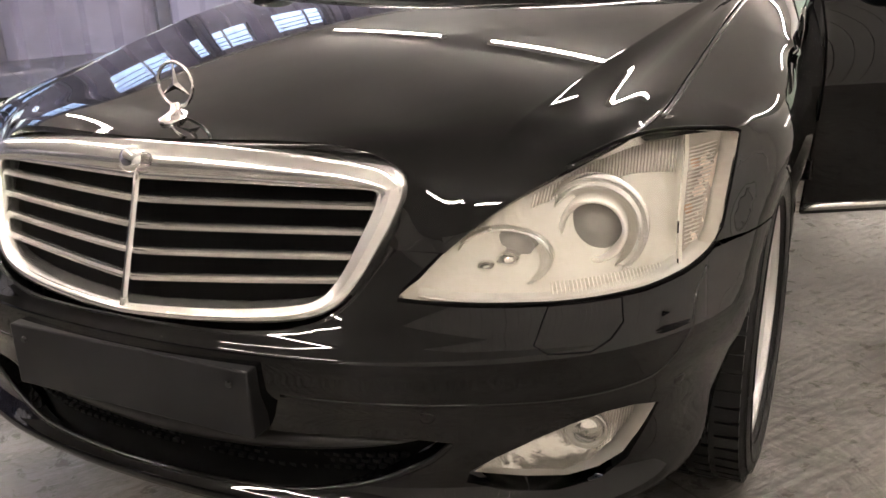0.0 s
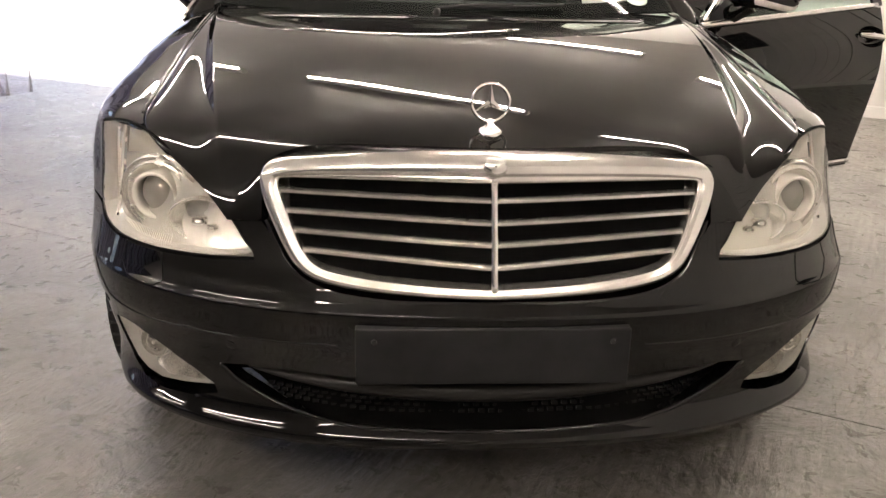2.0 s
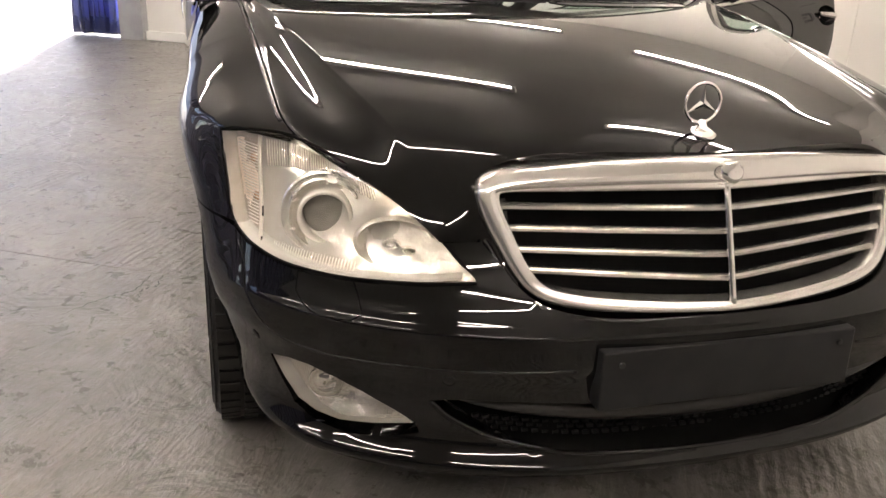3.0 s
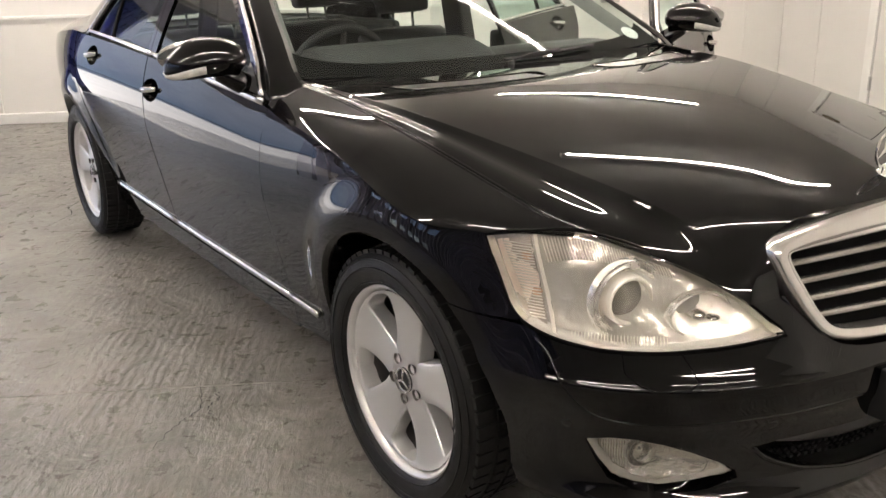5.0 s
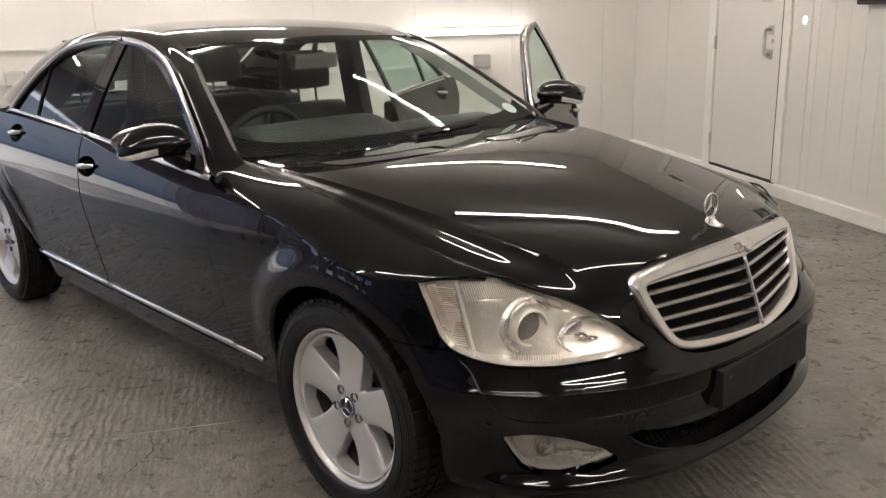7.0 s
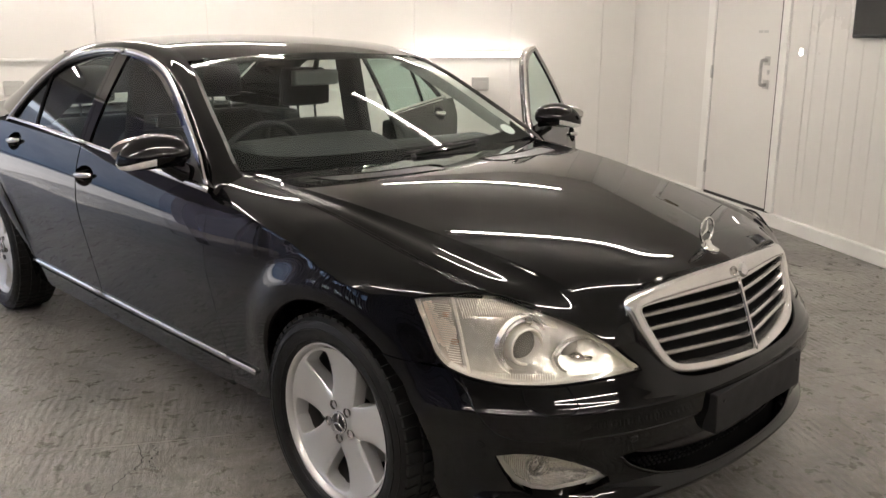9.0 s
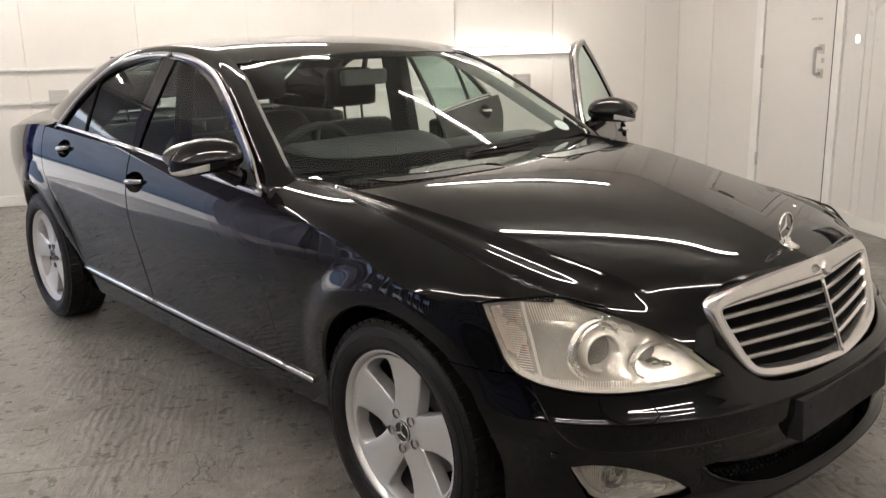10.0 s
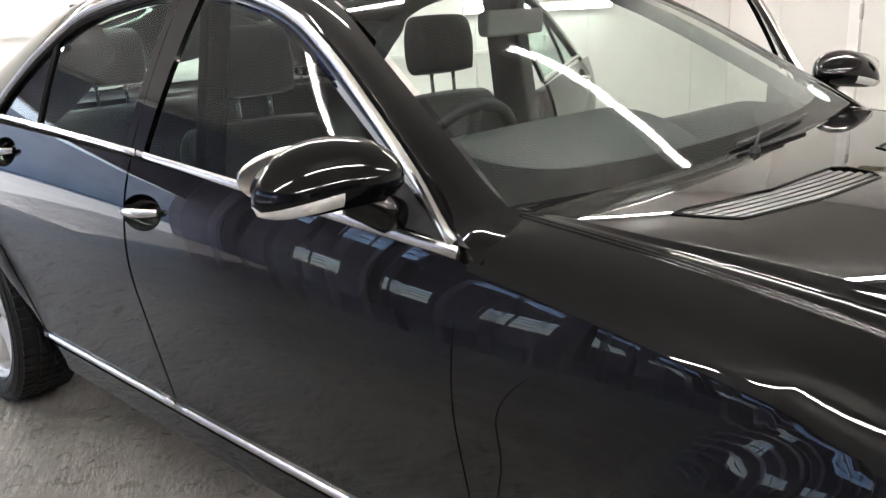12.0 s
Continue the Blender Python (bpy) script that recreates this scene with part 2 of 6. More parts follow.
    crack.feature = "DISTANCE_TO_EDGE"
    crack.inputs["Scale"].default_value = .55
    wire(m, bent.outputs[2], crack.inputs["Vector"])
    lines = times(level(crack.outputs["Distance"], .0, .0030, .6, 0), level(noise_at(1.1, 2, .5), .60, .68))
    dark = m.node_tree.nodes.new("ShaderNodeMix")
    dark.data_type = "RGBA"
    dark.inputs[7].default_value = (.045, .042, .038, 1)
    wire(m, lines, dark.inputs["Factor"])
    wire(m, col, dark.inputs[6])
    col = dark.outputs[2]
    wire(m, col, b.inputs["Base Color"])
    wire(m, level(noise_at(14, 6, .7, .4), .30, .70, .20, .46), b.inputs["Roughness"])
    # trowelled ridges along the room in patches, drag marks, grain
    ridge = node(m, "ShaderNodeTexWave", Scale=8.5, Distortion=4.5, Detail=4.0, **{"Detail Scale": 1.1, "Detail Roughness": .6})
    ridge.bands_direction = "X"
    slow = node(m, "ShaderNodeMapping", Scale=(1.0, .45, 1.0))
    wire(m, co.outputs["Object"], slow.inputs["Vector"])
    wire(m, slow.outputs["Vector"], ridge.inputs["Vector"])
    # they are deepest on the older side of the floor
    side = node(m, "ShaderNodeSeparateXYZ")
    wire(m, co.outputs["Object"], side.inputs[0])
    older = level(side.outputs["X"], -.4, .9, 0, .20)
    joined = m.node_tree.nodes.new("ShaderNodeMath")
    wire(m, noise_at(1.1, 3, .6, .3, (1.3, .6, 1.0)), joined.inputs[0])
    wire(m, older, joined.inputs[1])
    patch = level(joined.outputs[0], .50, .70)
    broken = level(noise_at(16, 4, .6, .2, (1.0, .35, 1.0)), .36, .60)
    n1 = bumped(times(times(ridge.outputs["Fac"], broken), patch), .55, .006)
    n3 = bumped(fine, .40, .006, bumped(times(noise_at(11, 6, .7, .35, (3.2, .9, 1.0)), level(cloud, .35, .60)), .7, .014, n1))
    n4 = bumped(drag, .16, .02, n3)
    n5 = bumped(cloud, .10, .03, n4)
    wire(m, n5, b.inputs["Normal"])
    return m


FLOOR = floor_material()

LENS_DARK = material("projector_glass", (0.30, 0.29, 0.27), 0.06, 0.4, 1.0)
AMBER_REFLECT = vary(material("indicator_reflector", (0.7, 0.55, 0.45), 0.3, 0.6), (0.88, 0.85, 0.80), (0.78, 0.66, 0.58), 7, rough=(0.15, 0.35))
INDICATOR = vary(material("indicator_clear", (0.8, 0.78, 0.74), 0.2, 0.1, 0.6), (0.72, 0.70, 0.67), (0.92, 0.90, 0.86), 40, rough=(0.12, 0.3))
BOWL = vary(material("bright_bowl", (0.9, 0.88, 0.84), 0.25, 0.8), (0.84, 0.82, 0.77), (0.95, 0.93, 0.90), 20, rough=(0.15, 0.3))
BLADE = vary(material("grey_blade_plastic", (0.018, 0.018, 0.018), 0.35, spec=0.5), (0.015, 0.015, 0.0145), (0.023, 0.0225, 0.022), 18, rough=(0.28, 0.40))
DARK_ALLOY = material("dark_alloy", (0.10, 0.095, 0.09), 0.4, 0.6)
SLAT = material("slat_plastic", (0.012, 0.012, 0.012), 0.30, spec=0.5)
DARK_GLASS = clear_sheet("dark_glass", (0.10, 0.12, 0.115), 1.35)
PANE = clear_sheet("window_pane", (0.90, 0.95, 1.0), 1.3)
BRONZE = vary(material("bronze_paint", (0.20, 0.16, 0.10), 0.4, 0.4), (0.15, 0.12, 0.08), (0.25, 0.20, 0.13), 40, rough=(0.35, 0.5))
MIRROR_SHELL = material("grey_mirror_shell", (0.22, 0.22, 0.21), 0.45)
AMBER_BULB = material("indicator_bulb", (0.75, 0.50, 0.36), 0.15, 0.4, 0.6)
LENS_RIB = material("ribbed_plastic", (0.85, 0.82, 0.76), 0.12, 0.2, 0.6)

def glow(name, color, strength):
    m = bpy.data.materials.new(name)
    m.use_nodes = True
    b = m.node_tree.nodes["Principled BSDF"]
    b.inputs["Emission Color"].default_value = (*color, 1)
    b.inputs["Emission Strength"].default_value = strength
    b.inputs["Base Color"].default_value = (0.8, 0.8, 0.8, 1)
    return m


WALL_TUBE = glow("wall_tube_glow", (1.0, 0.95, 0.88), 4.5)
# emission that imitates tube glare on the small dome
GLARE_DOME = glow("dome_glare", (1.0, 0.95, 0.88), 4.0)
TUBE = glow("tube_glow", (1.0, 0.93, 0.85), 51.0)


# ---- mesh helpers ----
def link_mesh(name, me, mat, parent=None, label="", smooth=True):
    me.materials.append(mat)
    if smooth:
        me.polygons.foreach_set("use_smooth", [True] * len(me.polygons))
    ob = new(name, me)
    if parent is not None:
        ob.parent = parent
    if label:
        ob["label"] = label
    return ob


def part(name, bm, mat, parent=None, label="", smooth=False):
    bmesh.ops.recalc_face_normals(bm, faces=bm.faces)
    me = bpy.data.meshes.new(name)
    bm.to_mesh(me)
    bm.free()
    return link_mesh(name, me, mat, parent, label, smooth)


def box(bm, x0, x1, y0, y1, z0, z1, bevel=0.0, m=None):
    r = bmesh.ops.create_cube(bm, size=1.0)
    vs = r["verts"]
    for v in vs:
        v.co = Vector(((x0 + x1) / 2 + v.co.x * (x1 - x0), (y0 + y1) / 2 + v.co.y * (y1 - y0), (z0 + z1) / 2 + v.co.z * (z1 - z0)))
    if bevel:
        es = {e for v in vs for e in v.link_edges}
        r = bmesh.ops.bevel(bm, geom=list(es), offset=bevel, segments=2, affect="EDGES", profile=0.5)
        vs = list({v for f in r["faces"] for v in f.verts} | {v for v in vs if v.is_valid})
    if m is not None:
        bmesh.ops.transform(bm, matrix=m, verts=[v for v in vs if v.is_valid])
    return vs


def boxed(name, dims, mat, parent=None, label="", bevel=0.0, m=None, smooth=False):
    bm = bmesh.new()
    box(bm, *dims, bevel=bevel, m=m)
    return part(name, bm, mat, parent, label, smooth)


def spline(points, n):
    """n + 1 points of a smooth curve through the given points, at even steps of length."""
    p = np.array(points, float)
    q = np.vstack([2 * p[0] - p[1], p, 2 * p[-1] - p[-2]])
    out = []
    for i in range(len(p) - 1):
        a, b, c, d = q[i], q[i + 1], q[i + 2], q[i + 3]
        for t in np.linspace(0, 1, 24, endpoint=False):
            out.append(0.5 * (2 * b + (c - a) * t + (2 * a - 5 * b + 4 * c - d) * t * t + (3 * b - a - 3 * c + d) * t**3))
    out = np.array(out + [p[-1]])
    s = np.r_[0, np.cumsum(np.linalg.norm(np.diff(out, axis=0), axis=1))]
    at = np.linspace(0, s[-1], n + 1)
    return np.stack([np.interp(at, s, out[:, k]) for k in range(out.shape[1])], 1)


def tube(bm, points, radius, sides=8, closed=False, flat=1.0):
    """A round bar along points; flat squeezes it across its up direction."""
    pts = [Vector(p) for p in points]
    rings = []
    n = len(pts)
    for i, p in enumerate(pts):
        a = pts[(i - 1) % n] if closed or i else p
        b = pts[(i + 1) % n] if closed or i < n - 1 else p
        t = (b - a).normalized()
        side = t.cross(Vector((0, 0, 1)))
        side = side.normalized() if side.length > 1e-3 else Vector((1, 0, 0))
        up = side.cross(t)
        rings.append([bm.verts.new(p + radius * (math.cos(k) * side * flat + math.sin(k) * up)) for k in (2 * math.pi * j / sides for j in range(sides))])
    for i in range(n if closed else n - 1):
        r, q = rings[i], rings[(i + 1) % n]
        for j in range(sides):
            bm.faces.new((r[j], r[(j + 1) % sides], q[(j + 1) % sides], q[j]))
    if not closed:
        bm.faces.new(rings[0][::-1])
        bm.faces.new(rings[-1])


def lathe(bm, profile, steps=48, m=None):
    """Turns (radius, height) rows about z."""
    rings = [[bm.verts.new((r * math.cos(a), r * math.sin(a), h)) for a in (2 * math.pi * k / steps for k in range(steps))] for r, h in profile]
    for p, q in zip(rings, rings[1:]):
        for k in range(steps):
            bm.faces.new((p[k], p[(k + 1) % steps], q[(k + 1) % steps], q[k]))
    vs = [v for ring in rings for v in ring]
    if m is not None:
        bmesh.ops.transform(bm, matrix=m, verts=vs)
    return vs


def inside(px, py, poly):
    """Which of the points lie in the polygon."""
    hit = np.zeros(len(px), bool)
    for (x0, y0), (x1, y1) in zip(poly, np.roll(poly, -1, 0)):
        with np.errstate(divide="ignore", invalid="ignore"):
            hit ^= ((y0 > py) != (y1 > py)) & (px < (x1 - x0) * (py - y0) / (y1 - y0) + x0)
    return hit


def dense(poly, step):
    out = []
    for a, b in zip(poly, np.roll(poly, -1, 0)):
        n = max(1, int(np.ceil(np.linalg.norm(b - a) / step)))
        out += [a + (b - a) * k / n for k in range(n)]
    return np.array(out)


def panel(name, surf, outline, mat, parent=None, holes=(), step=0.03, depth=0.014, side=1, label="", lines=()):
    """A sheet of body skin: surf(a, b) over the inside of an outline, with its edges turned in by depth."""
    from mathutils.geometry import delaunay_2d_cdt
    loops = [dense(np.array(p, float), step) for p in (outline, *holes)]
    verts = np.vstack(loops)
    edges, k = [], 0
    for p in loops:
        edges += [(k + i, k + (i + 1) % len(p)) for i in range(len(p))]
        k += len(p)
    lo, hi = verts.min(0), verts.max(0)
    gx, gy = np.meshgrid(np.arange(lo[0] + step / 2, hi[0], step), np.arange(lo[1] + step / 2, hi[1], step), indexing="ij")
    gx, gy = gx.ravel(), gy.ravel()
    ok = inside(gx, gy, loops[0])
    for p in loops[1:]:
        ok &= ~inside(gx, gy, p)
    g = np.stack([gx[ok], gy[ok]], 1)
    if len(g):
        far = np.min(np.linalg.norm(g[:, None] - verts[None], axis=2), axis=1) > step * 0.55
        g = g[far]
        if len(lines):
            k = np.array(lines)
            g = g[np.min(np.linalg.norm(g[:, None] - k[None], axis=2), axis=1) > step * 0.5]
            k = k[np.min(np.linalg.norm(k[:, None] - verts[None], axis=2), axis=1) > step * 0.2]
            g = np.vstack([g, k])
    pts = np.vstack([verts, g])
    out = delaunay_2d_cdt([Vector(p) for p in pts], edges, [], 0, 1e-6)
    vs = np.array([tuple(v) for v in out[0]])
    tri = np.array([f for f in out[2] if len(f) == 3])
    c = vs[tri].mean(1)
    ok = inside(c[:, 0], c[:, 1], loops[0])
    for p in loops[1:]:
        ok &= ~inside(c[:, 0], c[:, 1], p)
    tri = tri[ok]
    co, no = [], []
    e = 0.004
    for a, b in vs:
        p = Vector(surf(a, b))
        du, dv = Vector(surf(a + e, b)) - Vector(surf(a - e, b)), Vector(surf(a, b + e)) - Vector(surf(a, b - e))
        co.append(p)
        no.append(du.cross(dv).normalized())
    mid = Vector((0, 1.6, 0.55))
    k = len(co) // 2
    sign = 1 if sum(n.dot((p - mid)) > 0 for p, n in zip(co, no)) > len(co) / 2 else -1
    no = [n * sign for n in no]
    flip = Vector((side, 1, 1))
    faces = [tuple(int(i) for i in t) for t in tri]
    fixed = []
    for f in faces:
        n = (co[f[1]] - co[f[0]]).cross(co[f[2]] - co[f[0]])
        fixed.append(f if n.dot(no[f[0]]) > 0 else f[::-1])
    count = {}
    for f in fixed:
        for i in range(3):
            count[(f[i], f[(i + 1) % 3])] = 1
    rim = [ed for ed in count if (ed[1], ed[0]) not in count]
    allco, allno = list(co), list(no)
    ids = {}
    if depth:
        for i in {i for ed in rim for i in ed}:
            ids[i] = len(allco)
            allco += [co[i], co[i] - no[i] * depth]
            allno += [None, None]
        for a, b in rim:
            q = (ids[b], ids[a], ids[a] + 1, ids[b] + 1)
            n = (co[b] - co[a]).cross(no[a]).normalized()
            fixed.append(q)
            for i in q:
                allno[i] = n
    if side < 0:
        fixed = [f[::-1] for f in fixed]
    me = bpy.data.meshes.new(name)
    me.from_pydata([tuple(Vector((p.x * side, p.y, p.z))) for p in allco], [], fixed)
    ob = link_mesh(name, me, mat, parent, label)
    me.normals_split_custom_set_from_vertices([tuple(Vector((n.x * side, n.y, n.z))) if n is not None else (0, 0, 1) for n in allno])
    return ob


def sheet(name, rows, mat, parent=None, label="", side=1, thick=0.0):
    """A smooth skin over a grid of points (rows of equal length)."""
    g = np.array(rows, float)
    g[..., 0] *= side
    n, m = g.shape[:2]
    faces = [(i * m + j, i * m + j + 1, (i + 1) * m + j + 1, (i + 1) * m + j) for i in range(n - 1) for j in range(m - 1)]
    me = bpy.data.meshes.new(name)
    me.from_pydata([tuple(p) for p in g.reshape(-1, 3)], [], faces)
    bm = bmesh.new()
    bm.from_mesh(me)
    bmesh.ops.recalc_face_normals(bm, faces=bm.faces)
    if sum(f.normal.dot(f.calc_center_median() - Vector((0, 1.6, 0.6))) for f in bm.faces) < 0:
        bmesh.ops.reverse_faces(bm, faces=bm.faces)
    if thick:
        bmesh.ops.solidify(bm, geom=list(bm.faces), thickness=thick)
    bm.to_mesh(me)
    bm.free()
    return link_mesh(name, me, mat, parent, label)


# ---- the car's surfaces ----
def table(rows, sigma=0.0, step=0.001):
    """A smooth curve (natural cubic spline) through rows of (key, value), rounded off by sigma."""
    k, v = np.array([r[0] for r in rows], float), np.array([r[1] for r in rows], float)
    n = len(k)
    h, a, b = np.diff(k), np.zeros((n, n)), np.zeros(n)
    a[0, 0] = a[-1, -1] = 1
    for i in range(1, n - 1):
        a[i, i - 1], a[i, i], a[i, i + 1] = h[i - 1], 2 * (h[i - 1] + h[i]), h[i]
        b[i] = 3 * ((v[i + 1] - v[i]) / h[i] - (v[i] - v[i - 1]) / h[i - 1])
    c = np.linalg.solve(a, b)
    pad = 0.3
    x = np.arange(k[0] - pad, k[-1] + pad, step)
    i = np.clip(np.searchsorted(k, x) - 1, 0, n - 2)
    d = (c[i + 1] - c[i]) / (3 * h[i])
    s1 = (v[i + 1] - v[i]) / h[i] - h[i] * (2 * c[i] + c[i + 1]) / 3
    t = x - k[i]
    y = v[i] + s1 * t + c[i] * t**2 + d * t**3
    y = np.where(x < k[0], v[0] + s1[0] * (x - k[0]), y)
    end = s1[-1] + 2 * c[n - 2] * h[-1] + 3 * (c[n - 1] - c[n - 2]) / (3 * h[-1]) * h[-1] ** 2
    y = np.where(x > k[-1], v[-1] + end * (x - k[-1]), y)
    if sigma:
        w = np.exp(-0.5 * (np.arange(-3 * sigma, 3 * sigma + step, step) / sigma) ** 2)
        m = len(w) // 2
        y = np.convolve(np.pad(y, m, mode="reflect", reflect_type="odd"), w / w.sum(), mode="valid")[: len(x)]
    return lambda q: float(np.interp(q, x, y))


def ease(a, b, v):
    t = min(1.0, max(0.0, (v - a) / (b - a)))
    return t * t * (3 - 2 * t)


HALF_PLAN = [(0, -.888), (.15, -.883), (.30, -.867), (.45, -.832), (.577, -.778), (.68, -.715), (.76, -.645), (.82, -.565), (.865, -.47),
             (.895, -.36), (.915, -.2), (.925, 0), (.928, .5), (.932, 1.2), (.935, 2), (.934, 2.7), (.926, 3.05), (.905, 3.28), (.87, 3.5), (.82, 3.75),
             (.76, 3.95), (.66, 4.09), (.5, 4.155), (.25, 4.185), (0, 4.19)]
PLAN = [(-x, y) for x, y in HALF_PLAN[:0:-1]] + HALF_PLAN
LENGTHS = np.r_[0, np.cumsum([math.dist(a, b) for a, b in zip(PLAN, PLAN[1:])])]
LENGTHS -= LENGTHS[[p == (.925, 0) for p in PLAN].index(True)]
U_NOSE = float(LENGTHS[len(HALF_PLAN) - 1])
plan_x = table(list(zip(LENGTHS, [p[0] for p in PLAN])), 0.03)
plan_y = table(list(zip(LENGTHS, [p[1] for p in PLAN])), 0.03)
nose_inset = table([(.10, .14), (.20, .085), (.24, .036), (.262, .008), (.276, .001), (.29, .010), (.305, .024), (.33, .031), (.40, .018), (.455, .010), (.475, .003), (.50, .001), (.53, 0), (.545, .0004), (.549, .0018), (.553, .0072), (.558, .0105), (.575, .021), (.60, .035),
                    (.64, .058), (.70, .088), (.78, .125), (.86, .18), (.95, .25)], 0.003)
corner_inset = table([(.10, .14), (.20, .075), (.25, .044), (.30, .034), (.36, .030), (.42, .026), (.48, .020), (.56, .012), (.64, .004), (.72, 0), (.80, .002), (.88, .014), (.95, .036), (1.1, .105)], 0.02)
flank_inset = table([(.10, .13), (.20, .100), (.28, .082), (.35, .072), (.40, .063), (.48, .047), (.56, .031), (.64, .015), (.70, .004), (.75, 0), (.80, .002), (.88, .014),
                     (.95, .036), (1.02, .066), (1.1, .105)], 0.02)


def belt(y):
    """Height of the waistline along the car."""
    return .962 + .058 * (y - .62) - .013 * max(0, y - 1.4) ** 2


def wrap(u, z):
    """The lower body's skin by length along its plan (0 at the front axle, U_NOSE at the nose) and height."""
    x, y = plan_x(u), plan_y(u)
    dx, dy = plan_x(u + .005) - plan_x(u - .005), plan_y(u + .005) - plan_y(u - .005)
    n = math.hypot(dx, dy)
    low = 1 - ease(.30, .46, z)
    w = 1 - ease(-.80 + .08 * low, -.12 - .26 * low, y)
    f = ease(-.45, -.05, y)
    k = ease(.3, .8, y)
    zz = z * (k * .98 / belt(y) + 1 - k)
    d = w * nose_inset(z) + (1 - w) * (f * flank_inset(zz) + (1 - f) * corner_inset(z)) - .014 * math.exp(-(((z - .52) / .11) ** 2) - ((y + .44) / .20) ** 2)
    for c in (-.015, 3.035):
        if abs(y - c) < .6:
            d -= .022 * (1 - ease(.425, .535, math.hypot(y - c, z - .345))) * ease(-.50, -.25, y) * ease(.28, .62, z)
    return x - dy / n * d, y + dx / n * d, z


# edge between bonnet and wing / headlamp, and the bonnet's middle
edge_x = table([(-.72, .515), (-.671, .563), (-.625, .613), (-.576, .660), (-.50, .714), (-.42, .740), (-.3, .748), (0, .754), (.4, .765), (.70, .772)], 0.02)
edge_z = table([(-.72, .690), (-.671, .734), (-.625, .766), (-.576, .792), (-.50, .818), (-.42, .835), (-.2, .878), (.1, .938), (.4, .985), (.70, 1.018)], 0.02)
crease_x = table([(-.80, .505), (-.70, .530), (-.60, .551), (-.485, .574), (-.36, .600), (-.21, .630), (-.07, .656), (.07, .681), (.22, .706), (.37, .730), (.68, .772)], 0.03)


def ramp_up(q, soft):
    q /= soft
    return soft * (q if q > 30 else math.log1p(math.exp(q)))


def mid_z(y):
    """Height of the bonnet along its middle: it rises and levels out before the windscreen."""
    d = y + .772
    rise = .8425 + .242 * d - .1104 * d * d + .0279 * d**3 + .0075 * (1 - math.exp(-max(d, 0) / .12))
    return 1.010 - ramp_up(1.010 - rise, .007)


def crease_at(y, ye):
    """Where the crease lies, as a share of the bonnet's half width."""
    return min(.962, crease_x(y) / edge_x(ye))


def bonnet_height(a, y):
    """Height of the bonnet at a share a of its half width: a boxy nose that flattens out behind.
    A crease runs from the pillar's foot inwards to the front; beyond it the skin drops, rolls over a soft ridge and falls to the wing."""
    w = a**2.2
    t = (y + .772 - .052 * w) / (1.372 + .028 * w)
    ye = -.72 + t * 1.40
    zc, ze = mid_z(-.772 + t * 1.372), edge_z(ye)
    c = crease_at(y, ye)
    q = (a - c) / (1 - c)
    if q < 0:
        behind = .5 * (a / c) ** 2
    else:
        d = q - .5
        behind = .5 + .5 * (.20 * (1 - math.exp(-q / .08)) - .22 * q + 2.885 * (math.copysign(abs(d) ** 2.5, d) + .17678))
    nose = a ** (2.0 + 5.5 * math.exp(-(max(t, 0) / .085) ** 1.5))
    k = 1 - math.exp(-(max(t, 0) / .16) ** 2)
    return zc + (ze - zc) * (nose + (behind - nose) * k)


def bonnet(s, t):
    """Across (s, -1 to 1) and along (t, 0 at the front edge, 1 at the windscreen)."""
    a = abs(s)
    ye = -.72 + t * 1.40
    yc = -.772 + t * 1.372
    w = a**2.2
    y = yc + (ye - yc) * w
    # the front edge follows the grille's surround in plan
    k = max(0.0, 1 - t / .65) ** 3
    front = .20 * ((a * .515) ** 2 + .002) ** .6 - .45 * ramp_up(a - .9, .02)
    return s * edge_x(ye), y + (front - .052 * w) * k, bonnet_height(a, y)


def wing(u, v):
    """Front wing: v is the height on the flank, and beyond the shoulder it runs over the top to the bonnet's edge."""
    y = plan_y(u)
    low = .02 + .065 * ease(-.50, -.10, y)
    v0 = edge_z(y) - low
    if v <= v0:
        return wrap(u, v)
    t = min(1.35, (v - v0) / .22)
    a = Vector(wrap(u, v0))
    k = (a - Vector(wrap(u, v0 - .01))) / .01
    b = Vector((edge_x(a.y) + .004, a.y, edge_z(a.y)))
    back = Vector((1, 0, -.22))
    c1, c2 = a + k * low * .65, b + back * (.02 + low * .45)
    return tuple(a * (1 - t) ** 3 + c1 * 3 * t * (1 - t) ** 2 + c2 * 3 * t * t * (1 - t) + b * t**3)


# upper edge of the side windows, and the roof frame's inner edge, from the windscreen's foot to the boot
RAIL = [(.800, .560, .880), (.878, .653, .963), (.828, .81, 1.072), (.780, .967, 1.170), (.735, 1.126, 1.263), (.691, 1.302, 1.343), (.660, 1.51, 1.391), (.648, 1.757, 1.414), (.657, 2.026, 1.408),
        (.688, 2.291, 1.365), (.736, 2.51, 1.266), (.798, 2.655, 1.150), (.850, 2.755, 1.046)]
FRAME = [(.735, .50, .945), (.785, .640, 1.018), (.738, .84, 1.132), (.682, 1.05, 1.254), (.628, 1.22, 1.344), (.596, 1.37, 1.402), (.568, 1.54, 1.434), (.552, 1.80, 1.452), (.556, 2.10, 1.446),
         (.580, 2.40, 1.416), (.616, 2.68, 1.350), (.660, 2.95, 1.240), (.700, 3.25, 1.120)]
rail, frame_in = spline(RAIL, 96), spline(FRAME, 96)


# ---- the car ----
car = new("car")
tagged(car, "glossy black luxury saloon car with chrome grille, parked on grey floor", "car")


def both(build):
    for side in (1, -1):
        build(side)


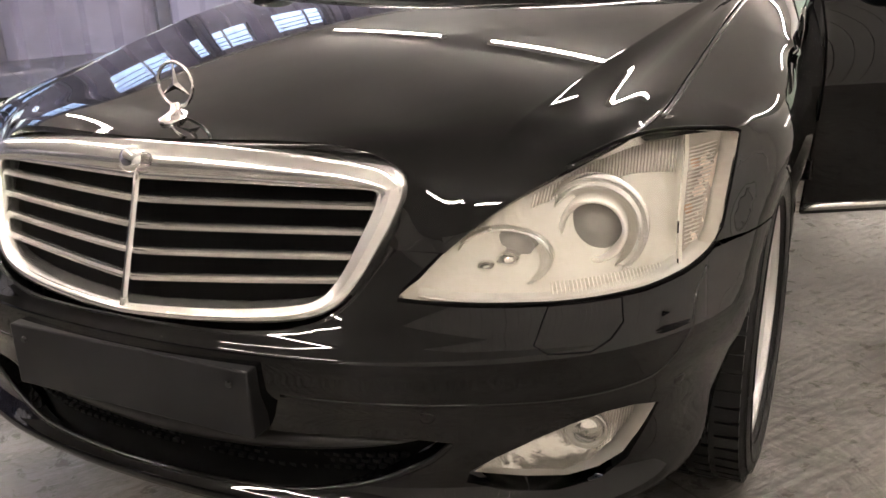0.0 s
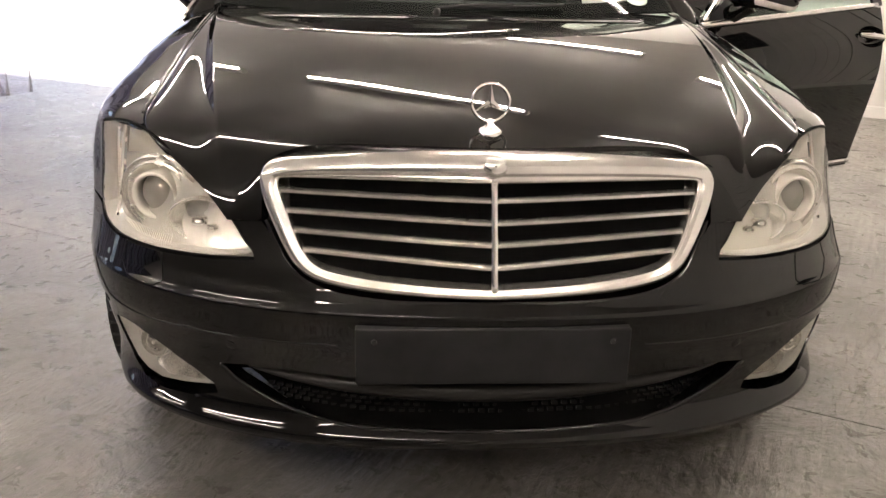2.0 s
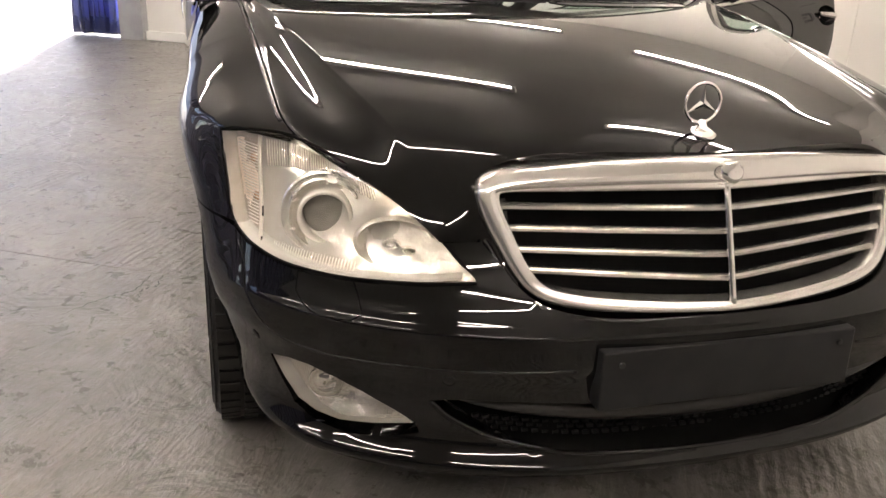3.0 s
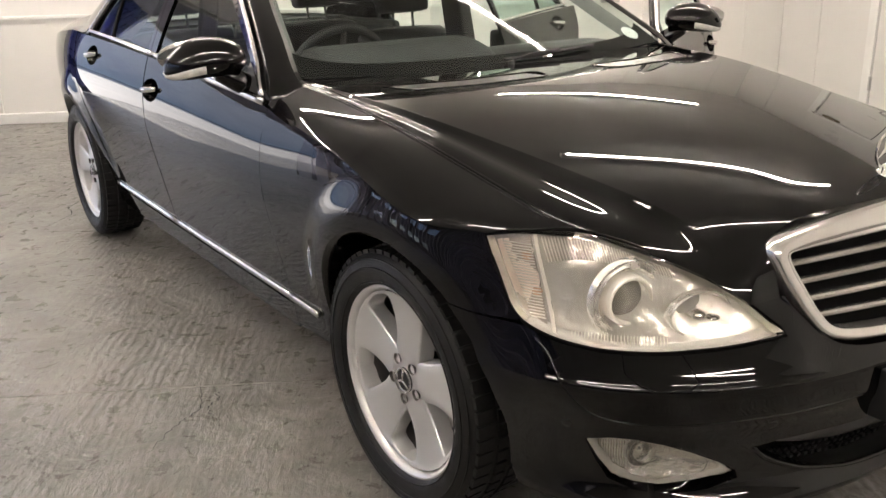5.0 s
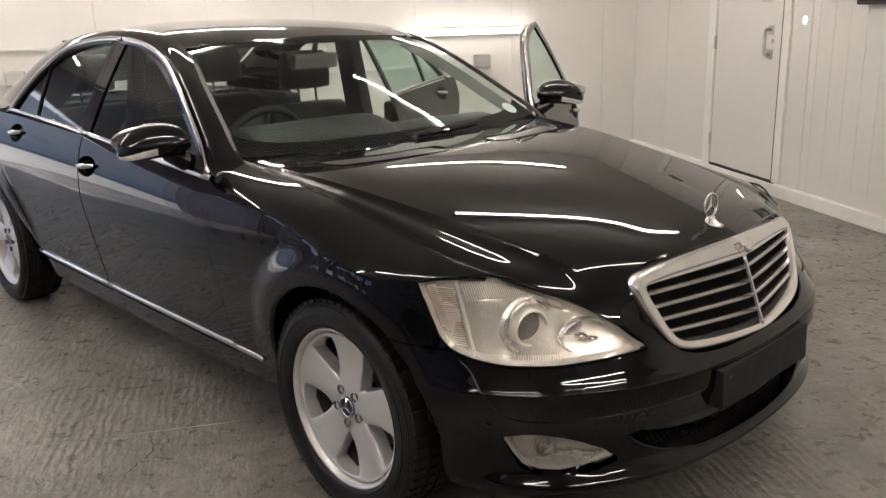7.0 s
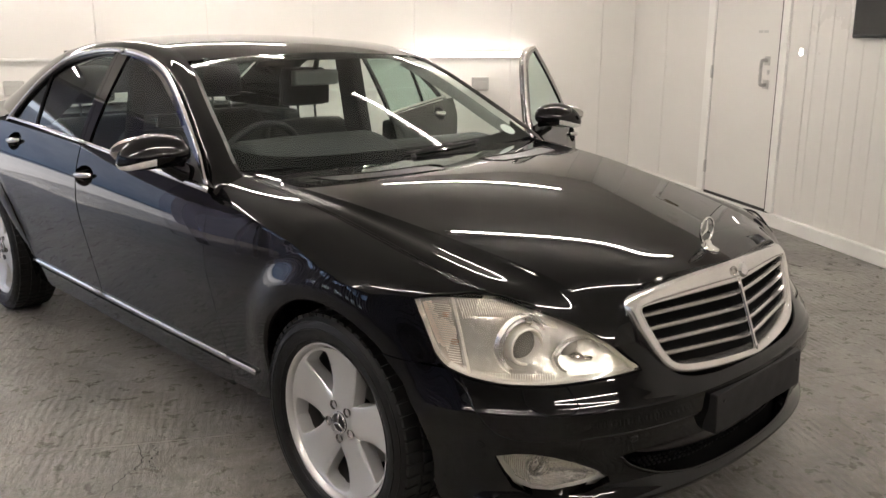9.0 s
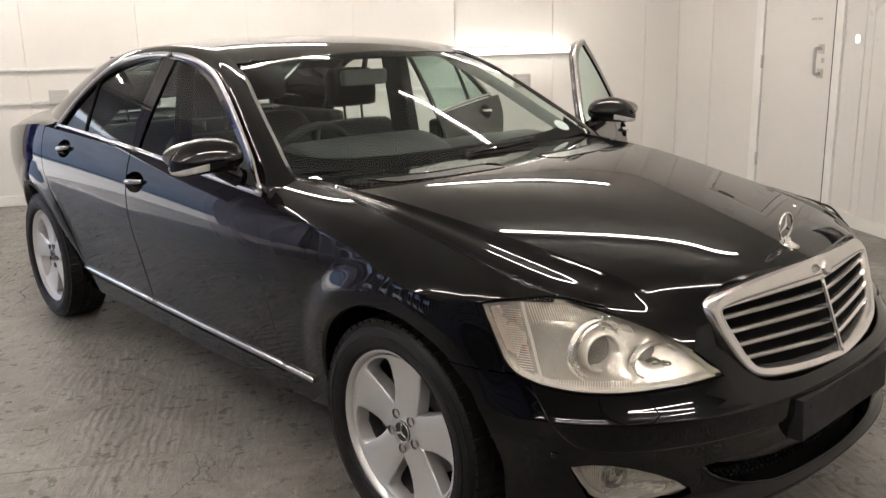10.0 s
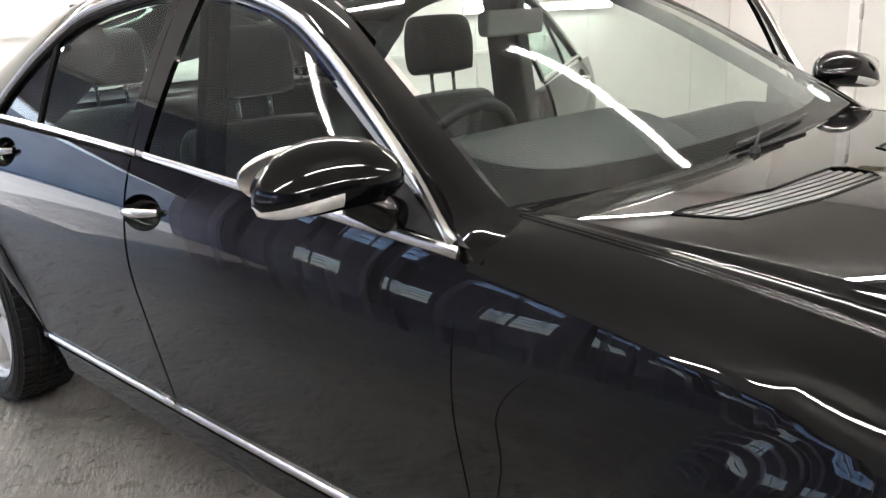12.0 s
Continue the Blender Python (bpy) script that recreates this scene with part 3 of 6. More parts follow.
def grow_about(poly, k):
    cx, cz = sum(p[0] for p in poly) / len(poly), sum(p[1] for p in poly) / len(poly)
    return [(cx + (u - cx) * k, cz + (z - cz) * k) for u, z in poly]


# bonnet
BON = [(-1, 0), (-.86, 0), (-.5, 0), (0, 0), (.5, 0), (.86, 0), (1, 0), (1, 1), (.5, 1), (0, 1), (-.5, 1), (-1, 1)]
VENT = [(.60, .452), (.585, .411), (.555, .355), (.38, .304), (.16, .278), (.128, .301), (.112, .354), (.130, .380), (.36, .394), (.56, .453)]


def vent_t(s, y):
    """How far along the bonnet a point of the vent lies."""
    w = (s / .75) ** 2.2
    return (y + .772 - .052 * w) / (1.372 + .028 * w)


vent_r = [(s, 1.3 * vent_t(s, y)) for s, y in VENT]
vent_l = [(-s, t) for s, t in vent_r]
CREASES = []
for t in np.linspace(.03, .985, 160):
    a = .85
    for _ in range(6):
        ye, yc = -.72 + t * 1.40, -.772 + t * 1.372
        a = crease_at(yc + (ye - yc) * a**2.2, ye)
    CREASES += [(side * .75 * (a + d), 1.3 * t) for side in (1, -1) for d in (-.016, -.008, 0, .008, .016)]
hood = panel("bonnet", lambda s, t: bonnet(s / .75, t / 1.3), [(.75 * s, 1.3 * t) for s, t in BON], PAINT, car, holes=[vent_r, vent_l], lines=CREASES, step=0.011, depth=0.012, label="glossy black bonnet with two creases and slatted vents")

# rounded edges along the gap between bonnet and wings
for side in (1, -1):
    bm = bmesh.new()
    tube(bm, [Vector((side * (x - .0035), y, z - .0034)) for x, y, z in (bonnet(.999, t) for t in np.linspace(.10, .995, 90))], .0052, 16)
    part("rolled_edge", bm, PAINT, hood, smooth=True)

# painted corners that carry the bonnet down between grille and headlamp
for side in (1, -1):
    rows = []
    for s in np.linspace(0, 1, 9):
        p = Vector(bonnet(.862 + .138 * s, 0))
        foot = Vector((p.x, -.744 + .017 * s, .690 - .002 * s))
        rows.append([p + (foot - p) * k + Vector((0, -.006 * math.sin(math.pi * k) * (1 - s), 0)) for k in np.linspace(0, 1, 7)])
    sheet("bonnet_corner", rows, PAINT, hood, side=side)


def below_bonnet(d):
    def f(s, t):
        x, y, z = bonnet(s / .75, t / 1.3)
        return x, y, z - d
    return f


for side in (1, -1):
    panel("vent_tray", below_bonnet(.02), grow_about(vent_r, 1.05), MATTE, hood, step=.05, depth=0, side=side)
    bm = bmesh.new()
    tube(bm, [(side * x, y, z + .0006) for x, y, z in (bonnet(s / .75, t / 1.3) for s, t in dense(np.array(vent_r), .015))], .0026, 8, closed=True)
    part("vent_rim", bm, PAINT, hood, smooth=True)
    for k in range(6):
        bm = bmesh.new()
        rows = []
        for s in np.linspace(.128 + .004 * k, .585, 14):
            tt = vent_t(s, .286 + .0168 * k + .088 * ((s - .128) / .457) ** 1.6)
            x, y, z = bonnet(s / .75, tt)
            rows.append([bm.verts.new((side * x, y + dy, z + dz)) for dy, dz in ((-.0046, -.012), (-.0046, -.0022), (.0042, -.0004), (.0042, -.012))])
        for r, q in zip(rows, rows[1:]):
            for j in range(4):
                bm.faces.new((r[j], r[(j + 1) % 4], q[(j + 1) % 4], q[j]))
        part("vent_slat", bm, SLAT, hood)

# front bumper with its mouth and lamp openings
MOUTH = [(-.945, .404), (-.985, .366), (-1.069, .328), (-1.16, .310), (-1.229, .303), (-1.36, .299), (U_NOSE, .298)]
MOUTH_TOP = [(U_NOSE, .405), (-1.25, .408), (-1.10, .414), (-1.0, .412)]
FOG = [(-.600, .418), (-.625, .372), (-.653, .338), (-.70, .324), (-.757, .320), (-.83, .328), (-.912, .342), (-.87, .372), (-.813, .400), (-.76, .418), (-.70, .430), (-.65, .430)]
FOG_HOLE = [(-.597, .421), (-.619, .370), (-.645, .327), (-.70, .308), (-.78, .303), (-.86, .309), (-.925, .326), (-.918, .346), (-.872, .374), (-.814, .402), (-.76, .420), (-.70, .432), (-.65, .432)]
LAMP_LOW = [(-.396, .705), (-.420, .668), (-.452, .644), (-.49, .632), (-.535, .623), (-.621, .614), (-.733, .612), (-.829, .615), (-.925, .620), (-1.021, .629)]
LAMP_TOP = [(-1.021, .629), (-.985, .655), (-.941, .690), (-.869, .737), (-.789, .769), (-.701, .797), (-.60, .820), (-.52, .829), (-.44, .824), (-.341, .806), (-.366, .760)]
GRILLE_SIDE = [(-1.005, .742), (-1.026, .705), (-1.060, .660), (-1.098, .620), (-1.143, .594), (-1.205, .579), (-1.309, .571), (U_NOSE, .571)]


def mirror_u(points):
    return [(2 * U_NOSE - u, z) for u, z in points]


half = [(U_NOSE, .258), (-1.2, .256), (-.9, .250), (-.62, .242), (-.425, .240), (-.411, .30), (-.411, .40), (-.384, .50), (-.336, .585), (-.268, .648), (-.36, .642)] + [(u, z - .006) for u, z in LAMP_LOW[2:]]
half += [(-1.012, .640), (-.980, .664), (-.951, .686), (-1.022, .690)] + GRILLE_SIDE[2:]
loop = half + mirror_u(half)[-2:0:-1]
mouth = MOUTH + mirror_u(MOUTH)[-2::-1] + mirror_u(MOUTH_TOP)[:0:-1] + MOUTH_TOP
ROWS = [(u, z) for u in np.arange(2 * U_NOSE + .52, -.52, .014) for z in (.266, .272, .278, .284, .290, .528, .538, .543, .546, .549, .552, .555, .558, .563, .572)
        if inside(np.array([u]), np.array([z]), np.array(loop))[0] and not any(inside(np.array([u]), np.array([z]), np.array(h))[0] for h in (mouth, FOG_HOLE, mirror_u(FOG_HOLE)))]
bumper = panel("front_bumper", wrap, loop, PAINT, car, holes=[mouth, FOG_HOLE, mirror_u(FOG_HOLE)], lines=ROWS, step=0.015, depth=0.03, label="glossy black bumper with wide lower intake")


def skin_in(depth):
    """The wrap, moved inwards."""
    def f(u, z):
        e = .004
        p = Vector(wrap(u, z))
        n = (Vector(wrap(u + e, z)) - Vector(wrap(u - e, z))).cross(Vector(wrap(u, z + e)) - Vector(wrap(u, z - e))).normalized()
        return tuple(p - n * depth)
    return f


def grow(poly, k, cx=None, cz=None):
    cx = sum(p[0] for p in poly) / len(poly) if cx is None else cx
    cz = sum(p[1] for p in poly) / len(poly) if cz is None else cz
    return [(cx + (u - cx) * k, cz + (z - cz) * k) for u, z in poly]


# moulded step that runs from the plate round to the headlamp's corner, and the rolled edge at the wheel
CREASE = [(-1.205, .481), (-1.057, .478), (-.885, .474), (-.753, .470), (-.64, .478), (-.585, .505), (-.545, .552), (-.515, .592), (-.480, .618)]
for side in (1, -1):
    bm = bmesh.new()
    line = [Vector(skin_in(.0012)(u, z)) for u, z in spline(CREASE, 60)]
    tube(bm, [(side * p.x, p.y, p.z) for p in line], .0032, 8)
    part("moulded_edge", bm, PAINT, bumper, smooth=True)
    edge = [(-.015 + .400 * math.cos(radians(a)), .345 + .400 * math.sin(radians(a))) for a in np.linspace(128, 188, 24)]
    sheet("arch_lip", [[Vector(skin_in(d)(u + k, z)) for u, z in edge] for d, k in ((0, 0), (.006, .006), (.03, .010), (.09, .012))], PAINT, bumper, side=side)

low_lip = spline(MOUTH + mirror_u(MOUTH)[-2::-1], 90)
for name, line, r in (("intake_lip", [skin_in(.004)(u, z - .002) for u, z in low_lip], .006), ("lower_lip", [skin_in(.005)(u, .259 - .016 * min(1, abs(u - U_NOSE) / .9) ** 2) for u in np.linspace(-.50, 2 * U_NOSE + .50, 110)], .006)):
    bm = bmesh.new()
    tube(bm, line, r, 12)
    part(name, bm, PAINT, bumper, smooth=True)

# rounded rim of the bumper under the grille
rim = spline([(-1.030, .696)] + GRILLE_SIDE[2:] + mirror_u(GRILLE_SIDE[2:])[-2::-1] + mirror_u([(-1.030, .696)]), 120)
bm = bmesh.new()
tube(bm, [skin_in(.005)(u, z - .002) for u, z in rim], .0055, 10)
part("grille_rim", bm, PAINT, bumper, smooth=True)

# black rubber strip under the bumper
rows = [[Vector(skin_in(d)(u, z)) for u in np.linspace(-.56, 2 * U_NOSE + .56, 90)] for d, z in ((.020, .262), (.026, .235), (.045, .212), (.080, .206))]
sheet("under_strip", rows, MATTE, bumper)

# painted shroud between grille, bonnet and headlamps
shroud = [(-1.035, .60), (-1.030, .645), (-.962, .698), (-.955, .80), (-1.06, .80), (-1.10, .62), (-1.14, .58)]
for poly in (shroud, mirror_u(shroud)):
    panel("nose_shroud", skin_in(.014), poly, PAINT, bumper, step=0.03, depth=0)

# lower intake: dark mesh and the grey bar across it
panel("intake_backing", skin_in(.058), grow(mouth, 1.07), MATTE, bumper, step=0.05, depth=0)
rows = []
for u in np.linspace(-1.0, 2 * U_NOSE + 1.0, 90):
    off = abs(u - U_NOSE)
    h = .0195 * max(.04, 1 - (off / abs(U_NOSE + 1.0)) ** 6)
    zc = .352 + .20 * off**2.2
    rows.append([skin_in(d)(u, zc + h * k) for d, k in ((.052, .75), (.040, 1.0), (.030, .90), (.021, .55), (.017, .1), (.018, -.35), (.026, -.75), (.046, -1.0))])
sheet("intake_bar", rows, BLADE, bumper, "dark grey plastic blade", thick=0)
bm = bmesh.new()
for k in range(46):
    for row in range(3):
        u = U_NOSE - .47 + k * .0209 + (row % 2) * .010
        z = .312 + row * .011 + .06 * max(0, abs(u - U_NOSE) - .25)
        p = Vector(skin_in(.048)(u, z))
        box(bm, p.x - .006, p.x + .006, p.y - .004, p.y + .004, z - .003, z + .003)
part("intake_mesh", bm, SLAT, bumper)["kind"] = "stuff"

# number plate holder: a plain dark plate with two screws
bm = bmesh.new()
box(bm, -.26, .26, -.909, -.868, .414, .527, 0.003)
for v in bm.verts:
    v.co.y += .20 * v.co.x * v.co.x + (v.co.z - .47) * .03
plate = part("number_plate", bm, PLATE, car, "blank dark grey plate, empty, with corner screws")
for sx in (-.225, .225):
    bm = bmesh.new()
    bmesh.ops.create_cone(bm, cap_ends=True, segments=12, radius1=.006, radius2=.005, depth=.004, matrix=Matrix.Translation((sx, -.910 + .20 * sx * sx + (.503 - .47) * .03, .503)) @ Matrix.Rotation(radians(90), 4, "X"))
    part("screw", bm, PLASTIC, plate)


# wings, doors, sills, rear quarters
def arch(cy, r, a0, a1, cz=.345, n=22):
    return [(cy + r * math.cos(radians(a0 + (a1 - a0) * k / n)), cz + r * math.sin(radians(a0 + (a1 - a0) * k / n))) for k in range(n + 1)]


def build_wing(side):
    top = [(u, edge_z(plan_y(u)) - .02 - .065 * ease(-.50, -.10, plan_y(u)) + .22) for u in np.linspace(.70, -.50, 25)]
    front = [(-.505, .985), (-.47, .945), (-.43, .905), (-.38, .855), (-.3365, .810), (-.363, .757), (-.392, .704), (-.416, .6665), (-.446, .6475), (-.36, .6455), (-.268, .6515)]
    ring = arch(-.015, .400, 130, -6)
    loop = top + front + ring + [(.389, .275), (.50, .268), (.60, .267), (.6585, .267), (.6585, .44), (.659, .6), (.6585, .85), (.656, .95), (.66, .962), (.70, .965), (.70, 1.05)]
    w = panel("front_wing", wing, loop, PAINT, car, step=0.019, side=side)
    bm = bmesh.new()
    tube(bm, [Vector((side * (p.x + .0030), p.y, p.z - .0034)) for p in (Vector(wing(u, edge_z(plan_y(u)) - .02 - .065 * ease(-.50, -.10, plan_y(u)) + .22)) for u in np.linspace(.66, -.42, 80))], .0050, 16)
    part("rolled_edge", bm, PAINT, w, smooth=True)
    lip = [[Vector(wing(u, z)) + Vector((off, 0, 0)) for u, z in arch(-.015, r, 140, -8)] for r, off in ((.400, 0), (.392, -.006), (.388, -.03), (.385, -.10))]
    sheet("arch_lip", lip, PAINT, w, side=side)
    liner = [[Vector((x, -.015 + .415 * math.cos(a), .345 + .405 * math.sin(a))) for a in np.linspace(radians(-4), radians(184), 30)] for x in (.78, .70, .60, .50)]
    sheet("wheel_liner", liner, MATTE, w, side=side)


both(build_wing)


def door_surf(u, z):
    return wrap(u, z)


def oval(y, z, k=1.0):
    """Outline of a handle's recess."""
    return [(y + k * .092 * math.cos(a), z + k * (.043 * math.sin(a) - .006 * math.cos(a))) for a in (2 * math.pi * j / 36 for j in range(36))]


def build_front_door(side):
    loop = [(.6615, .340), (1.722, .340), (1.730, .62), (1.732, .86), (1.735, belt(1.735) - .004)] + [(y, belt(y) - .004) for y in np.linspace(1.6, .70, 8)] + [(.654, .948), (.6615, .85), (.662, .6), (.6615, .44)]
    return panel("front_door", door_surf, loop, PAINT, car, holes=[oval(1.655, .905)], step=0.03, side=side)


def build_rear_door(side):
    rear = [(2.545, .340), (2.555, .392), (2.585, .52), (2.64, .64), (2.72, .74), (2.79, .83), (2.82, .93), (2.825, belt(2.82) - .004)]
    loop = [(1.732, .340)] + rear + [(y, belt(y) - .004) for y in np.linspace(2.7, 1.85, 7)] + [(1.745, belt(1.745) - .004), (1.742, .86), (1.740, .62)]
    return panel("rear_door", door_surf, loop, PAINT, car, holes=[oval(2.50, .975)], step=0.035, side=side)


def glass_at(y, z, out=0.0):
    """The side windows' leaning, slightly barrelled sheet."""
    barrel = .014 * max(0.0, 1 - ((z - 1.18) / .22) ** 2)
    return (.884 - .52 * (z - .96) + out + barrel + .006 * math.sin((y - .6) * 1.4), y, z)


arc_yz = [(p[1], p[2]) for p in rail]
FRONT_WIN = [(y, z - .006) for y, z in arc_yz if .70 < y < 1.70] + [(1.735, 1.402), (1.722, belt(1.72) + .008)] + [(y, belt(y) + .008) for y in np.linspace(1.6, .76, 8)]
REAR_WIN = [(1.825, 1.405)] + [(y, z - .008) for y, z in arc_yz if 1.84 < y < 2.42] + [(2.42, 1.28), (2.36, belt(2.36) + .008)] + [(y, belt(y) + .008) for y in np.linspace(2.2, 1.82, 5)]
QUARTER_WIN = [(2.44, 1.268)] + [(y, z - .010) for y, z in arc_yz if 2.45 < y < 2.70] + [(2.70, belt(2.7) + .008), (2.385, belt(2.385) + .008)]


def dress_front_door(door, side):
    panel("window", lambda y, z: glass_at(y, z, -.006), FRONT_WIN, GLASS, door, step=0.06, depth=0, side=side, label="tinted side window").visible_shadow = False
    # window frame: black post at the rear, sail panel at the front
    panel("window_post", lambda y, z: glass_at(y, z, .002), [(1.725, belt(1.725)), (1.782, belt(1.78)), (1.795, 1.408), (1.70, 1.408)], PAINT, door, step=0.05, side=side)
    bm = bmesh.new()
    line = [glass_at(y, belt(y) + .004, .012) for y in np.linspace(.668, 1.73, 24)]
    tube(bm, [(side * x, y, z) for x, y, z in line], .0115, 10, flat=.6)
    part("waist_strip", bm, SATIN, door, "bright chrome waist strip", True)
    bm = bmesh.new()
    line = [p for p in rail if .672 < p[1] < 1.74]
    tube(bm, [(side * (x + .012), y, z - .004) for x, y, z in line], .0125, 10, flat=.7)
    part("window_trim", bm, SATIN, door, "bright chrome window trim", True)
    bm = bmesh.new()
    line = [Vector(wrap(y, .362)) + Vector((.004, 0, 0)) for y in np.linspace(.665, 1.722, 20)]
    tube(bm, [(side * p.x, p.y, p.z) for p in line], .011, 8, flat=.7)
    part("sill_strip", bm, SATIN, door, "bright chrome lower strip", True)
    handle(door, side, 1.655, .905)
    window_frame(door, side, .70, 1.79, (1.35, 1.05))
    # mirror
    mirror(door, side)


def handle(door, side, y, z):
    """Recessed oval cup and chrome grip."""
    c = Vector(wrap(y, z))
    rows = [[skin_in(d)(*p) for p in (lambda o: o + o[:1])(oval(y, z, k))] for k, d in ((1.0, .0), (.985, .004), (.93, .016), (.80, .026), (.5, .032), (.02, .034))]
    sheet("handle_cup", rows, PAINT, door, side=side)
    bm = bmesh.new()
    prof = [(.006, .012), (.014, .010), (.018, .002), (.014, -.009), (.004, -.014)]
    rows = []
    for t in np.linspace(-1, 1, 19):
        thin = 1.0 - .35 * t * t
        out = .014 * (1 - t * t) + .001
        rows.append([bm.verts.new((side * (c.x + out + a * thin), c.y + t * .088, c.z + .004 - t * .008 + b * thin)) for a, b in prof + [(-.002, -.006), (-.002, .008)]])
    for r, q in zip(rows, rows[1:]):
        for j in range(len(r)):
            bm.faces.new((r[j], r[(j + 1) % len(r)], q[(j + 1) % len(r)], q[j]))
    bm.faces.new(rows[0])
    bm.faces.new(rows[-1])
    part("door_handle", bm, CHROME, door, "chrome pull handle", True)


def mirror_skin(x, y, z):
    """From a unit ball to the mirror housing, on the side of positive x: blunt at its foot, drawn out and drooping at its outer end."""
    e = 2.7 if x < 0 else 2.1
    k = min(1.4, max(0.0, 1 - min(1.0, abs(x)) ** e) ** (.42 if x < 0 else .5) / max(.02, math.sqrt(max(0.0, 1 - min(1.0, x * x)))))
    y, z = y * k, z * k
    droop = .020 * max(0.0, x + .3) ** 2
    return Vector((.978 + x * .110, .885 + (y * .092 if y < 0 else y * .034) + .045 * x + .010 * z, 1.082 + z * (.066 if z > 0 else .052) - droop))


def mirror(door, side):
    """Exterior mirror with its indicator strip and foot."""
    bm = bmesh.new()
    bmesh.ops.create_uvsphere(bm, u_segments=36, v_segments=24, radius=1.0)
    for v in bm.verts:
        p = mirror_skin(*v.co)
        v.co = Vector((side * p.x, p.y, p.z))
    part("mirror_housing", bm, PAINT, door, smooth=True)
    rows = []
    for z in np.linspace(-.62, -.14, 7):
        r = math.sqrt(1 - z * z)
        rows.append([tuple(mirror_skin(1.03 * r * math.cos(radians(a)), -1.03 * r * math.sin(radians(a)), z)) for a in np.linspace(2, 78, 30)])
    sheet("mirror_indicator", rows, INDICATOR, door, "clear indicator strip", side)
    bm = bmesh.new()
    pts = spline([(.845, .83, .985), (.885, .835, 1.008), (.935, .868, 1.045)], 8)
    tube(bm, [(side * a, b, c) for a, b, c in pts], .034, 14, flat=.9)
    part("mirror_foot", bm, PAINT, door, smooth=True)
    bm = bmesh.new()
    bmesh.ops.create_uvsphere(bm, u_segments=24, v_segments=12, radius=1.0)
    for v in bm.verts:
        v.co = Vector((side * (.992 + v.co.x * .100), .917 + v.co.y * .006 + .045 * v.co.x, 1.086 + v.co.z * .050))
    part("mirror_glass", bm, CHROME, door, "silvered mirror glass", True)
    panel("sail_panel", lambda y, z: glass_at(y, z, .001), [(.655, .975), (.85, .990), (.862, 1.085), (.80, 1.050)], PLASTIC, door, step=.05, depth=.01, side=side)


def dress_rear_door(door, side):
    for name, win in (("window", REAR_WIN), ("quarter_window", QUARTER_WIN)):
        panel(name, lambda y, z: glass_at(y, z, -.006), win, GLASS, door, step=0.06, depth=0, side=side, label="tinted side window").visible_shadow = False
    panel("window_post", lambda y, z: glass_at(y, z, .002), [(1.786, belt(1.786)), (1.822, belt(1.82)), (1.83, 1.41), (1.798, 1.41)], PAINT, door, step=0.05, side=side)
    panel("window_bar", lambda y, z: glass_at(y, z, .000), [(2.362, belt(2.36)), (2.384, belt(2.38)), (2.442, 1.27), (2.418, 1.29)], MATTE, door, step=0.05, side=side)
    bm = bmesh.new()
    line = [glass_at(y, belt(y) + .004, .012) for y in np.linspace(1.745, 2.76, 22)]
    tube(bm, [(side * x, y, z) for x, y, z in line], .0115, 10, flat=.6)
    part("waist_strip", bm, SATIN, door, "bright chrome waist strip", True)
    bm = bmesh.new()
    line = [p for p in rail if p[1] > 1.74]
    tube(bm, [(side * (x + .012), y, z - .004) for x, y, z in line], .0125, 10, flat=.7)
    part("window_trim", bm, SATIN, door, "bright chrome window trim", True)
    bm = bmesh.new()
    line = [Vector(wrap(y, .362)) + Vector((.004, 0, 0)) for y in np.linspace(1.735, 2.56, 18)]
    tube(bm, [(side * p.x, p.y, p.z) for p in line], .011, 8, flat=.7)
    part("sill_strip", bm, SATIN, door, "bright chrome lower strip", True)
    handle(door, side, 2.50, .975)
    window_frame(door, side, 1.79, 2.74, (2.15, 1.08))


def window_frame(door, side, y0, y1, centre):
    """Black frame of a door's window, between the bright trim and the glass."""
    rows = []
    for x, y, z in rail:
        if y0 < y < y1:
            d = Vector((0, centre[0] - y, centre[1] - z)).normalized() * .034
            q = glass_at(y + d.y, z + d.z, .0)
            rows.append([(x + .008, y, z), (x + .012, y, z - .004), (q[0] + .006, q[1], q[2]), (q[0] - .022, q[1], q[2]), (x - .020, y, z - .002), (x + .008, y, z)])
    sheet("window_frame", rows, PAINT, door, side=side)


OPEN = Matrix.Translation((1.0, .70, 0)) @ Matrix.Rotation(radians(-62), 4, "Z") @ Matrix.Translation((-1.0, -.70, 0))


OPEN_REAR = Matrix.Translation((1.02, 1.76, 0)) @ Matrix.Rotation(radians(-64), 4, "Z") @ Matrix.Translation((-1.02, -1.76, 0))


